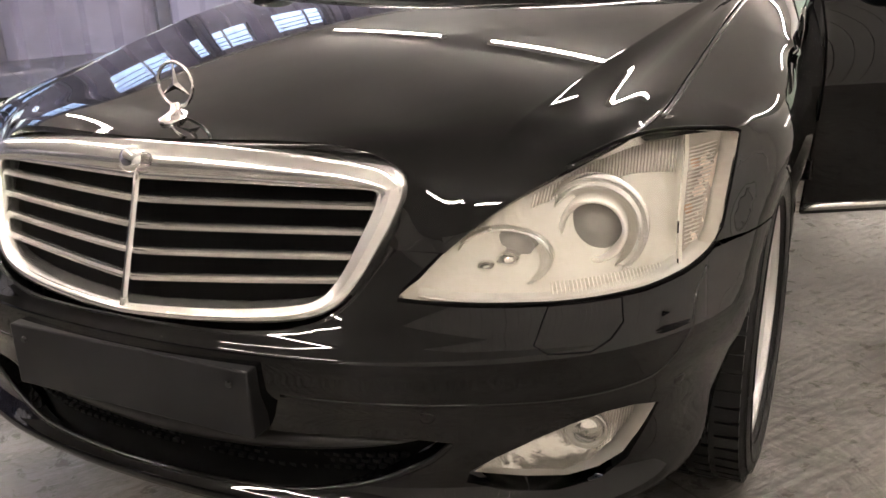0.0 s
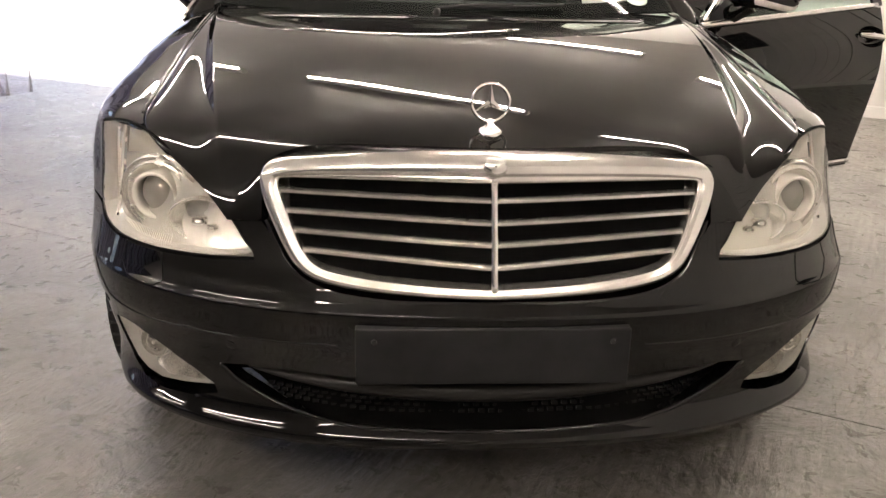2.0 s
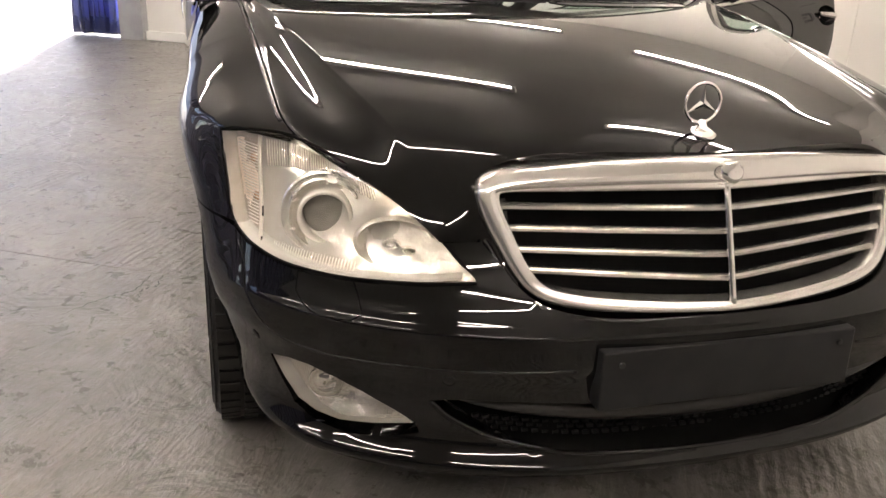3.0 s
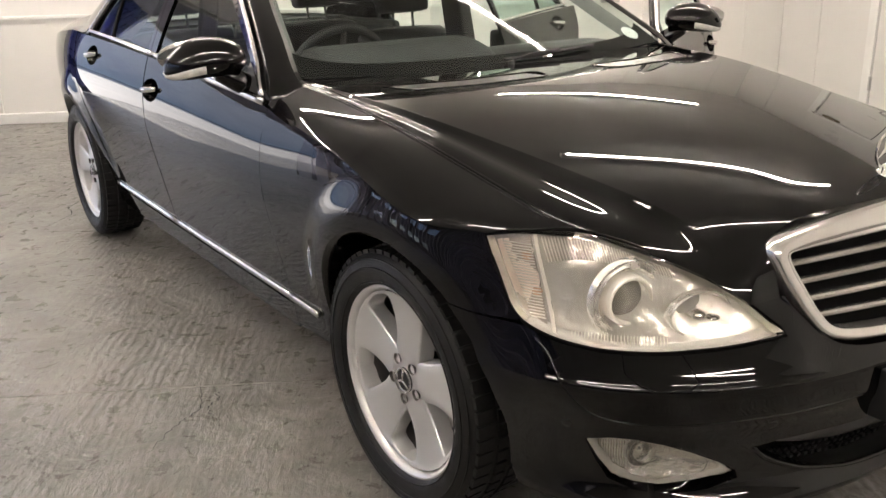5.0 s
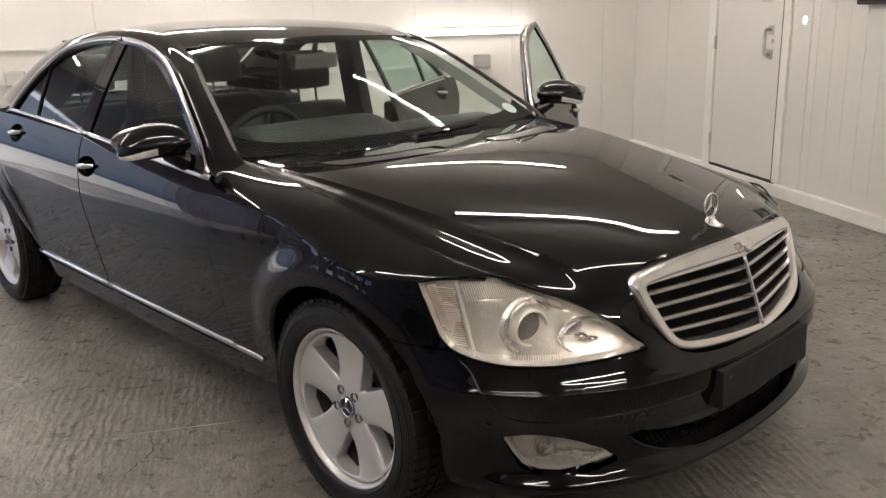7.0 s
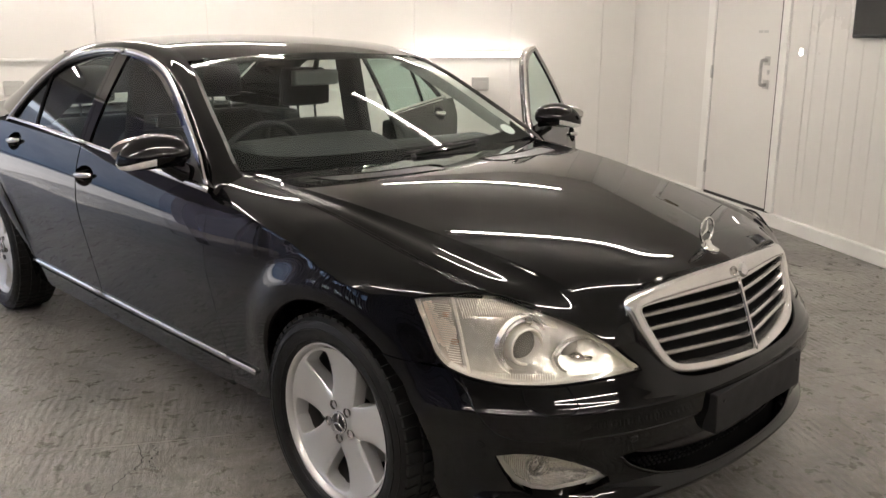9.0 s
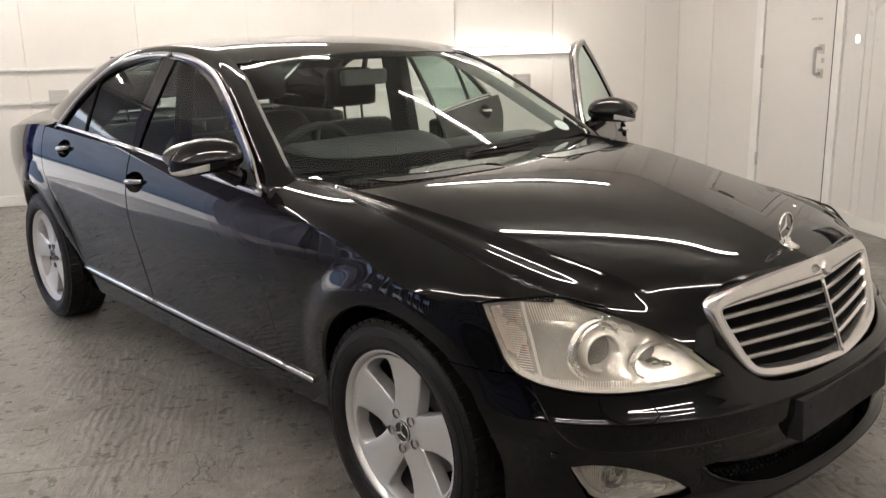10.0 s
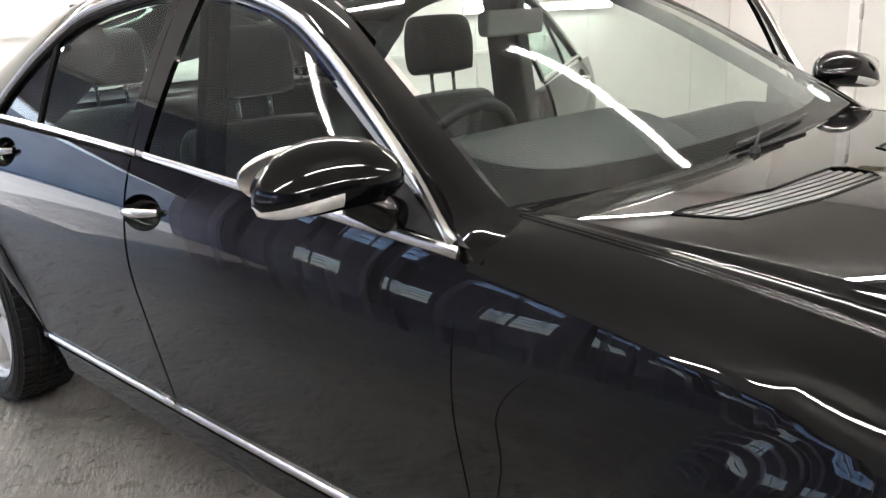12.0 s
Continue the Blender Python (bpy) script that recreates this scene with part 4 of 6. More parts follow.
def build_sides(side):
    d = build_front_door(side)
    dress_front_door(d, side)
    # inner face of the door
    bm = bmesh.new()
    box(bm, .800, .865, .70, 1.70, .42, .97, 0.02)
    for v in bm.verts:
        v.co.x *= side
    part("door_card", bm, LEATHER, d)
    if side > 0:
        d.matrix_basis = OPEN
        d["label"] = "front passenger door standing open"
    r = build_rear_door(side)
    dress_rear_door(r, side)
    bm = bmesh.new()
    box(bm, .800, .865, 1.80, 2.52, .42, .99, 0.02)
    for v in bm.verts:
        v.co.x *= side
    part("door_card", bm, LEATHER, r)
    if side > 0:
        r.matrix_basis = OPEN_REAR
        r["label"] = "rear passenger door standing open"
    sill = [(.6615, .250), (2.57, .250), (2.562, .30), (2.550, .332), (.6615, .332)]
    sl = panel("sill", wrap, sill, PAINT, car, step=0.05, side=side)
    bm = bmesh.new()
    line = [Vector(wrap(y, .362)) + Vector((.006, 0, 0)) for y in np.linspace(.47, .655, 6)]
    tube(bm, [(side * p.x, p.y, p.z) for p in line], .011, 8, flat=.7)
    part("sill_strip", bm, SATIN, sl, "bright chrome lower strip", True)
    ring = arch(3.035, .400, -6, 186)
    loop = [(2.632, .25), (2.640, .30)][:1] + ring[::-1] + [(3.44, .24), (4.0, .26), (4.3, .30), (4.3, .78), (4.3, .86), (4.1, .93), (3.7, 1.0), (3.3, 1.04), (2.95, belt(2.95)), (2.835, belt(2.83)), (2.828, .93), (2.798, .83), (2.728, .74), (2.648, .64), (2.593, .52), (2.565, .392), (2.57, .30)]
    q = panel("rear_wing", wrap, loop, PAINT, car, step=0.035, side=side)
    lip = [[Vector(wrap(u, z)) + Vector((off, 0, 0)) for u, z in arch(3.035, rr, -8, 188)] for rr, off in ((.400, 0), (.392, -.006), (.388, -.03), (.385, -.10))]
    sheet("arch_lip", lip, PAINT, q, side=side)
    liner = [[Vector((x, 3.035 + .415 * math.cos(a), .345 + .405 * math.sin(a))) for a in np.linspace(radians(-4), radians(184), 30)] for x in (.78, .70, .60, .50)]
    sheet("wheel_liner", liner, MATTE, q, side=side)


both(build_sides)

# door post that the open front door hangs on, with its hinges
for y0, y1 in ((.672, .75),):
    bm = bmesh.new()
    box(bm, .70, .888, y0, y1, .30, .96, .012)
    post = part("door_post", bm, PAINT, car)
    for z in (.50, .80):
        bm = bmesh.new()
        box(bm, .86, .925, y0 + .012, y0 + .040, z - .03, z + .03, .006)
        part("door_hinge", bm, PAINT, post)


# roof frame (screen pillars, roof sides, rear pillars), roof and glass
def build_frame(side):
    rows = []
    for k in range(7):
        t = k / 6
        row = []
        for a, b in zip(rail, frame_in):
            p = a + (b - a) * t
            d = b - a
            bulge = math.sin(math.pi * t) * .022
            row.append((p[0] + bulge * .75, p[1] - .10 * bulge, p[2] + bulge * .62))
        rows.append(row)
    f = sheet("roof_frame", rows, PAINT, car, side=side)
    foot = [[(.885, .628, .955), (.840, .622, .992), (.772, .632, 1.017)], [(.885, .650, .964), (.840, .655, 1.000), (.772, .648, 1.022)]]
    sheet("pillar_foot", foot, PAINT, f, side=side)


both(build_frame)
# feet of the rear pillars, down to the rear wings
for side in (1, -1):
    rows = []
    for k in np.linspace(0, 1, 9):
        a = Vector(rail[-3]) * (1 - k) + Vector(frame_in[-1]) * k
        b = Vector(wrap(2.83 + .75 * k, np.interp(2.83 + .75 * k, [2.83, 2.95, 3.3, 3.7], [belt(2.83), belt(2.95), 1.04, 1.0])))
        rows.append([a + (b - a) * q + Vector((.012, 0, .008)) * math.sin(math.pi * q) for q in np.linspace(0, 1, 6)])
    sheet("pillar_foot", rows, PAINT, car, side=side)
ib = int(np.argmin(abs(frame_in[:, 1] - 1.30)))
ie = int(np.argmin(abs(frame_in[:, 1] - 2.62)))
roof_mid = table([(1.15, 1.388), (1.30, 1.424), (1.5, 1.456), (1.8, 1.476), (2.1, 1.479), (2.4, 1.466), (2.7, 1.430), (2.9, 1.385)], 0.06)
rows = []
for j in range(33):
    s = -1 + j / 16
    row = []
    for i in range(ib, ie + 1):
        x, y, z = frame_in[i]
        w = (i - ib) / (ie - ib)
        yc = y + (-.10 * (1 - w) + .18 * w)
        zc = roof_mid(yc)
        a = abs(s)
        row.append((s * x, y + (yc - y) * (1 - a * a), z + (zc - z) * (1 - a**2.4)))
    rows.append(row)
roof = sheet("roof", rows, PAINT, car)


def screen(name, i0, i1, foot_y, foot_z, head_y, head_z, mat, parent, label, bow=0.012):
    rows = []
    for j in range(25):
        s = -1 + j / 12
        a2 = 1 - s * s
        row = []
        for k in range(17):
            t = k / 16
            i = i0 + (i1 - i0) * t
            x, y, z = [np.interp(i, range(len(frame_in)), frame_in[:, c]) for c in range(3)]
            dy = (foot_y - frame_in[i0][1]) * (1 - t) + (head_y - frame_in[i1][1]) * t
            dz = (foot_z - frame_in[i0][2]) * (1 - t) + (head_z - frame_in[i1][2]) * t
            row.append((s * x * .985, y + dy * a2, z + dz * a2 + bow * math.sin(math.pi * t) - .004))
        rows.append(row)
    ob = sheet(name, rows, mat, parent, label)
    ob.visible_shadow = False
    return ob


SCR = int(np.argmin(abs(frame_in[:, 1] - .645)))
FOOT_Y, FOOT_Z = .600, 1.006
screen("windscreen", SCR, ib, FOOT_Y, FOOT_Z, 1.200, frame_in[ib][2] + .036, SCREEN_GLASS, car, "clear raked windscreen")
screen("rear_screen", ie, 95, 3.40, 1.125, 2.80, 1.408, DARK_GLASS, car, "sloping rear window, dark tinted")
# boot
rows = []
for j in range(17):
    s = -1 + j / 8
    rows.append([(s * (.83 - .22 * max(0, y - 3.2)), y - .04 * s * s * (y > 4), zz - .045 * abs(s) ** 3) for y, zz in ((3.15, 1.075), (3.3, 1.088), (3.5, 1.085), (3.8, 1.06), (4.05, 1.02), (4.13, .985), (4.16, .92), (4.17, .80))])
sheet("boot_lid", rows, PAINT, car)


# plain rear end
U_TAIL = float(LENGTHS[-1])
tail = [(4.305, .28), (U_TAIL, .28), (U_TAIL, .84), (4.305, .85)]
for side in (1, -1):
    panel("rear_bumper", wrap, tail, PAINT, car, step=0.06, side=side)


# headlamps
def build_headlamp(side):
    loop = LAMP_LOW + LAMP_TOP[1:]
    h = panel("headlamp", skin_in(.036), loop, REFLECTOR, car, step=0.02, depth=0, side=side, label="large clear headlamp with projector and indicator")
    f0, f1 = skin_in(.003), skin_in(.037)
    dl = dense(np.array(loop), .02)
    sheet("lamp_rim", [[f(u, z) for u, z in np.vstack([dl, dl[:1]])] for f in (f0, f1)], REFLECTOR, h, side=side)
    bm = bmesh.new()
    seal = [Vector(skin_in(.004)(u, z)) for u, z in np.array(grow(loop, 1.012))]
    tube(bm, [(side * p[0], p[1], p[2]) for p in spline([tuple(p) for p in seal] + [tuple(seal[0])], 150)[:-1]], .0035, 6, closed=True)
    part("lamp_seal", bm, MATTE, h, "black rubber seal", True)
    # bright shelf along the foot
    foot = spline([(-.452, .646), (-.49, .634), (-.535, .625), (-.621, .616), (-.733, .614), (-.829, .617), (-.925, .622), (-.99, .630)], 40)
    sheet("reflector_shelf", [[skin_in(d)(u, z + dz) for u, z in foot] for d, dz in ((.004, .0), (.012, .002), (.022, .004), (.031, .009), (.035, .016))], LAMP_SHELF, h, side=side)
    panel("lamp_lens", skin_in(.001), loop, LENS, h, step=0.03, depth=0, side=side, label="clear plastic lens").visible_shadow = False

    def round_lamp(name, u, z, r, mat, prof, label="", out=.0, wide=1.0):
        p = Vector(skin_in(.05 - out)(u, z))
        aim = Vector((.25, -1, -.02)).normalized()
        m = Matrix.Translation(p) @ aim.to_track_quat("Z", "Y").to_matrix().to_4x4() @ Matrix.Diagonal((wide, 1, 1, 1))
        bm = bmesh.new()
        lathe(bm, [(a * r, b) for a, b in prof], 40, m)
        for v in bm.verts:
            v.co.x *= side
        return part(name, bm, mat, h, label, True)

    round_lamp("projector_ring", -.660, .712, .050, LAMP_TRIM, [(.86, .0), (.86, .036), (.92, .040), (.98, .041), (1.04, .037), (1.07, .0)])
    round_lamp("projector_lens", -.660, .712, .044, LENS_DARK, [(.02, .038), (.3, .036), (.6, .031), (.85, .022), (1.0, .010)], "glass projector")
    round_lamp("projector_bowl", -.660, .712, .080, BOWL, [(.58, .006), (.66, .008), (.74, .013), (.80, .022), (.83, .027), (.87, .028), (.90, .022), (.95, .022), (1.0, .027), (1.03, .026), (1.06, .010)])
    beam = [(.05, -.014), (.3, -.012), (.6, -.006), (.80, .004), (.92, .017), (1.0, .026), (1.04, .028), (1.09, .025), (1.12, .010)]
    round_lamp("beam_bowl", -.838, .686, .044, BOWL, beam, wide=1.55)
    round_lamp("beam_shield", -.822, .698, .026, STEEL, [(.02, .020), (.5, .019), (.9, .014), (1.0, .004), (1.0, -.01)], wide=1.3)
    round_lamp("beam_bulb", -.832, .684, .012, CHROME, [(.02, .038), (.6, .036), (1.0, .026), (1.0, -.01)], wide=1.5)
    round_lamp("side_bulb", -.872, .676, .008, CHROME, [(.02, .030), (.7, .027), (1.0, .018), (1.0, .0)], wide=1.8)
    panel("lamp_divider", skin_in(.022), [(-.446, .820), (-.437, .820), (-.511, .630), (-.520, .630)], LAMP_TRIM, h, step=.02, depth=.004, side=side)
    ind = [(-.430, .812), (-.352, .800), (-.378, .745), (-.405, .700), (-.43, .668), (-.460, .648), (-.495, .636)]
    panel("indicator_back", skin_in(.032), ind, AMBER_REFLECT, h, step=.02, depth=.004, side=side, label="indicator section with faint amber tint")
    for u, z in ((-.412, .775), (-.444, .705)):
        round_lamp("indicator_bulb", u, z, .012, AMBER_BULB, [(.02, .030), (.5, .028), (.9, .022), (1.0, .012), (1.0, .0)])
    bm = bmesh.new()
    for k in range(26):
        z = .655 + k * .0057
        line = [Vector(skin_in(.028)(u, z)) for u in np.linspace(-.366 - (.80 - z) * .60, -.432 - (.81 - z) * .36, 5)]
        tube(bm, [(side * p.x, p.y, p.z) for p in line], .0015, 4)
    part("indicator_ribs", bm, LENS_RIB, h, smooth=True)["kind"] = "stuff"
    # fluted bands under the upper edge and along the foot
    top_z = table([(-.95, .680), (-.869, .733), (-.789, .765), (-.701, .793), (-.60, .816), (-.52, .825), (-.44, .820)])
    bm = bmesh.new()
    for k in range(44):
        u = -.455 - k * .0075
        z1, deep = top_z(u) - .006, .050 - .0007 * k
        line = [Vector(skin_in(.033)(u - (z1 - z) * .5, z)) for z in (z1, z1 - deep * .5, z1 - deep)]
        tube(bm, [(side * p.x, p.y, p.z) for p in line], .0016, 4)
    for k in range(30):
        u = -.55 - k * .0075
        line = [Vector(skin_in(.033)(u, z)) for z in (.641, .632, .622)]
        tube(bm, [(side * p.x, p.y, p.z) for p in line], .001, 4)
    part("reflector_ribs", bm, LENS_RIB, h, smooth=True)["kind"] = "stuff"


both(build_headlamp)


def build_fog(side):
    def bowl(u, z):
        w = max(0.0, 1 - ((u + .735) / .17) ** 2 - ((z - .376) / .060) ** 2)
        return skin_in(.020 + .042 * w)(u, z)

    h = panel("fog_lamp", bowl, FOG, FOG_REFLECTOR, car, step=.012, depth=0, side=side, label="clear leaf-shaped fog lamp")
    dl = dense(np.array(FOG), .02)
    sheet("lamp_rim", [[skin_in(.004)(u, z) for u, z in np.vstack([dl, dl[:1]])], [skin_in(.046)(u, z) for u, z in np.vstack([dl, dl[:1]])]], LAMP_SHELF, h, side=side)
    panel("lamp_lens", skin_in(.003), FOG, LENS, h, step=.03, depth=0, side=side, label="clear plastic lens").visible_shadow = False
    back = [(u, z) for u, z in grow(FOG_HOLE, 1.03)]
    panel("lamp_recess", skin_in(.080), back, PAINT, h, step=.04, depth=0, side=side)
    bm = bmesh.new()
    for k in range(12):
        u = -.622 - k * .006
        z0, z1 = np.interp(u, [-.70, -.655, -.615], [.330, .345, .392]), np.interp(u, [-.70, -.65, -.61], [.426, .424, .412])
        line = [Vector(skin_in(.030)(u, z)) for z in np.linspace(z0, z1, 4)]
        tube(bm, [(side * q.x, q.y, q.z) for q in line], .0016, 4)
    part("reflector_ribs", bm, LENS_RIB, h, smooth=True)["kind"] = "stuff"
    p = Vector(skin_in(.030)(-.715, .378))
    aim = Vector((.35, -1, 0)).normalized()
    bm = bmesh.new()
    lathe(bm, [(.004, .012), (.018, .010), (.026, .004), (.030, .010), (.034, .006), (.034, -.01)], 28, Matrix.Translation(p) @ aim.to_track_quat("Z", "Y").to_matrix().to_4x4())
    for v in bm.verts:
        v.co.x *= side
    part("fog_bulb", bm, CHROME, h, smooth=True)


both(build_fog)


# grille
def grille_y(x, z):
    return np.interp(z, [.56, .58, .595, .784, .841, .86], [-.884, -.877, -.871, -.801, -.776, -.765]) + .20 * (math.sqrt(x * x + .0002)) ** 1.2


OUT = [(0, .578), (.10, .577), (.185, .578), (.27, .583), (.335, .594), (.372, .614), (.398, .648), (.42, .69), (.437, .727), (.447, .763), (.443, .786), (.428, .802), (.40, .811), (.336, .819), (.23, .829), (.12, .836), (0, .840)]
INN = [(0, .594), (.132, .596), (.238, .602), (.312, .612), (.342, .624), (.357, .639), (.374, .667), (.39, .705), (.404, .739), (.410, .760), (.409, .771), (.398, .776), (.293, .778), (.185, .780), (0, .782)]


def grille_ring(points, dy, n=260):
    """The outline at even directions from the middle, so that rings of two outlines match."""
    line = spline(points, 400)
    full = np.vstack([line, line[-2:0:-1] * [-1, 1]])
    turn = np.unwrap(np.arctan2((full[:, 1] - .69) * 2.6, full[:, 0]))
    at = turn[0] + np.linspace(0, 2 * math.pi, n, endpoint=False)
    xs, zs = (np.interp(at, np.r_[turn, turn[0] + 2 * math.pi], np.r_[full[:, c], full[0, c]]) for c in (0, 1))
    return [(x, grille_y(x, z) + dy, z) for x, z in zip(xs, zs)]


grille = new("grille")
grille.parent = car
o0, o1, i1, i0 = np.array(grille_ring(OUT, .02)), np.array(grille_ring(OUT, .0)), np.array(grille_ring(INN, .0)), np.array(grille_ring(INN, .035))
rows = [o0 + [0, .03, 0], o0, o1 + [0, .006, 0], o1 + (i1 - o1) * .04 + [0, .0005, 0], o1 + (i1 - o1) * .10 + [0, -.0020, 0], o1 + (i1 - o1) * .45 + [0, -.0045, 0], o1 + (i1 - o1) * .74 + [0, -.0035, 0], o1 + (i1 - o1) * .78 + [0, -.0010, 0],
        o1 + (i1 - o1) * .82 + [0, -.0012, 0], o1 + (i1 - o1) * .95 + [0, -.0004, 0], i1 + [0, .0022, 0], i0]
sheet("grille_frame", [np.vstack([r, r[:1]]) for r in rows], GRILLE_CHROME, grille, "chrome grille surround")
for z0, z1, xm in ((.748, .750, .404), (.708, .714, .393), (.669, .679, .379), (.629, .645, .360)):
    for side in (1, -1):
        bm = bmesh.new()
        rows = []
        for t in np.linspace(0, 1, 14):
            zz = z0 + (z1 - z0) * t
            x = t * (xm + .002)
            y = grille_y(x, zz) + .007
            rows.append([(side * x, y + .016, zz + .0050), (side * x, y + .007, zz + .0046), (side * x, y + .001, zz + .0022), (side * x, y + .001, zz - .0034), (side * x, y + .006, zz - .0048), (side * x, y + .016, zz - .0048)])
        g = [[bm.verts.new(p) for p in r] for r in rows]
        for r, q in zip(g, g[1:]):
            for a in range(len(r)):
                bm.faces.new((r[a], r[(a + 1) % 6], q[(a + 1) % 6], q[a]))
        part("grille_slat", bm, GRILLE_CHROME, grille)
bm = bmesh.new()
tube(bm, [(0, grille_y(0, z) + .004, z) for z in np.linspace(.586, .788, 12)], .0070, 10, flat=1.0)
part("grille_post", bm, CHROME, grille, smooth=True)
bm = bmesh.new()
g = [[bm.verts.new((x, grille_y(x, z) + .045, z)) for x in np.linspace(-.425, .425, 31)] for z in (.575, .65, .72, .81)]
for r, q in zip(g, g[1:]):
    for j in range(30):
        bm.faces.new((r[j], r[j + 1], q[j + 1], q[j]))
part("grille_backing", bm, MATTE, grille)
bm = bmesh.new()
lathe(bm, [(.002, .010), (.012, .009), (.020, .006), (.022, .0)], 28, Matrix.Translation((0, grille_y(0, .815) - .018, .815)) @ Vector((0, -1, .35)).normalized().to_track_quat("Z", "Y").to_matrix().to_4x4())
part("grille_badge", bm, CHROME, grille, "round chrome badge", True)

# upright ring ornament with three spokes on the bonnet
orn = new("bonnet_ornament")
orn.parent = car
C = Vector((0, -.683, .915))
bm = bmesh.new()
tube(bm, [C + Vector((.037 * math.cos(a), 0, .037 * math.sin(a))) for a in (2 * math.pi * k / 40 for k in range(40))], .0032, 8, closed=True)
part("ornament_ring", bm, CHROME, orn, smooth=True)
for k in range(3):
    a = radians(90 + 120 * k)
    bm = bmesh.new()
    d, n = Vector((math.cos(a), 0, math.sin(a))), Vector((-math.sin(a), 0, math.cos(a)))
    tip, b0, b1, f, g = C + d * .037, C + n * .008 - d * .002, C - n * .008 - d * .002, C + Vector((0, -.004, 0)), C + Vector((0, .004, 0))
    vs = [bm.verts.new(p) for p in (tip, b0, f, b1, g)]
    for t in ((0, 1, 2), (0, 2, 3), (0, 3, 4), (0, 4, 1), (1, 4, 3, 2)):
        bm.faces.new([vs[i] for i in t])
    part("ornament_spoke", bm, CHROME, orn)
bm = bmesh.new()
lathe(bm, [(.001, .024), (.006, .022), (.008, .012), (.016, .006), (.024, .001), (.024, -.006)], 24, Matrix.Translation((0, -.690, .862)) @ Matrix.Diagonal((1, 1.5, 1, 1)))
part("ornament_foot", bm, CHROME, orn, smooth=True)


# wheels
def build_wheel():
    w = new("wheel")
    w.parent = car
    # tyre, turned about the axle (x): profile in (radius, x)
    prof = [(.249, .085), (.255, .096), (.268, .105), (.288, .110), (.312, .108), (.330, .096), (.338, .080), (.341, .04), (.342, 0), (.341, -.04), (.338, -.08), (.325, -.105), (.285, -.112), (.25, -.09)]
    bm = bmesh.new()
    lathe(bm, prof, 72)
    bmesh.ops.rotate(bm, matrix=Matrix.Rotation(radians(90), 3, "Y"), verts=bm.verts)
    tyre = part("tyre", bm, RUBBER, w, "black road tyre with tread blocks", True)
    # moulded rings on the sidewall
    for r, x in ((.262, .1035), (.299, .1105), (.322, .1045)):
        bm = bmesh.new()
        tube(bm, [(x, r * math.cos(a), r * math.sin(a)) for a in (2 * math.pi * k / 72 for k in range(72))], .0018, 6, closed=True)
        part("sidewall_ring", bm, RUBBER, tyre, smooth=True)
    bm = bmesh.new()
    for k in range(60):
        a = 2 * math.pi * k / 60
        for x0, x1, r in ((.050, .094, .3385), (.008, .040, .3435), (-.040, -.008, .3435), (-.090, -.050, .339)):
            m = Matrix.Rotation(a + (.02 if x0 > 0.04 else 0), 4, "X") @ Matrix.Translation(((x0 + x1) / 2, 0, r))
            box(bm, -(x1 - x0) / 2, (x1 - x0) / 2, -.0135, .0135, -.006, .0045, m=m)
    part("tread", bm, RUBBER, w)
    # rim barrel and lip
    bm = bmesh.new()
    lathe(bm, [(.231, .050), (.235, .070), (.241, .085), (.247, .091), (.251, .093), (.254, .088), (.253, .07), (.240, .03), (.236, -.08)], 72)
    bmesh.ops.rotate(bm, matrix=Matrix.Rotation(radians(90), 3, "Y"), verts=bm.verts)
    rim = part("rim", bm, ALLOY, w, smooth=True)
    bm = bmesh.new()
    lathe(bm, [(.226, -.085), (.222, .0), (.229, .046), (.2325, .052)], 72)
    bmesh.ops.rotate(bm, matrix=Matrix.Rotation(radians(90), 3, "Y"), verts=bm.verts)
    part("barrel", bm, DARK_ALLOY, rim, smooth=True)
    # five wide spokes with window-like openings, as one dished face
    R = .2345
    for k in range(5):
        c = radians(72 * k)
        bm = bmesh.new()
        rows = []
        for r in sorted([*np.linspace(.055, .205, 16), .212, .216, .219, .222, .224, .226, .228, R]):
            t = (r - .055) / (R - .055)
            wide = np.interp(r, [.055, .075, .088, .094, .100, .110, .125, .15, .18, .200, .212, .219, .224, .228], [.040, .0545, .0635, .0618, .0600, .0580, .0580, .0615, .0675, .0725, .0775, .084, .105, .170])
            wide = min(wide, r * math.tan(radians(36)))
            dish = .066 - .012 * math.sin(math.pi * min(1, t * .9)) + .016 * t
            row = []
            for s in (-1, -.965, -.93, -.6, -.3, 0, .3, .6, .93, .965, 1):
                a = math.atan2(s * wide, r)
                drop = (.0035 if abs(s) > .99 else .0008 if abs(s) > .95 else 0) if .080 < r < .227 else 0
                row.append(Vector((dish - .003 * s * s - drop, r * math.sin(c + a), r * math.cos(c + a))))
            rows.append(row)
        g = [[bm.verts.new(p) for p in row] for row in rows]
        for p, q in zip(g, g[1:]):
            for j in range(10):
                bm.faces.new((p[j], p[j + 1], q[j + 1], q[j]))
        # cast side walls of the openings
        for j in (0, 10):
            col = [row[j] for row in rows if row[j].yz.length > .075 and row[j].yz.length < .230]
            lo = [p - Vector((.042, p.y * .02, p.z * .02)) for p in col]
            u0, u1 = [bm.verts.new(p) for p in col], [bm.verts.new(p) for p in lo]
            for i in range(len(col) - 1):
                f = (u0[i], u0[i + 1], u1[i + 1], u1[i])
                bm.faces.new(f if j else f[::-1])
        bm.normal_update()
        top = [f for f in bm.faces if abs(f.normal.x) > .6]
        if sum(f.normal.x for f in top) < 0:
            bmesh.ops.reverse_faces(bm, faces=list(bm.faces))
        me = bpy.data.meshes.new("spoke")
        bm.to_mesh(me)
        bm.free()
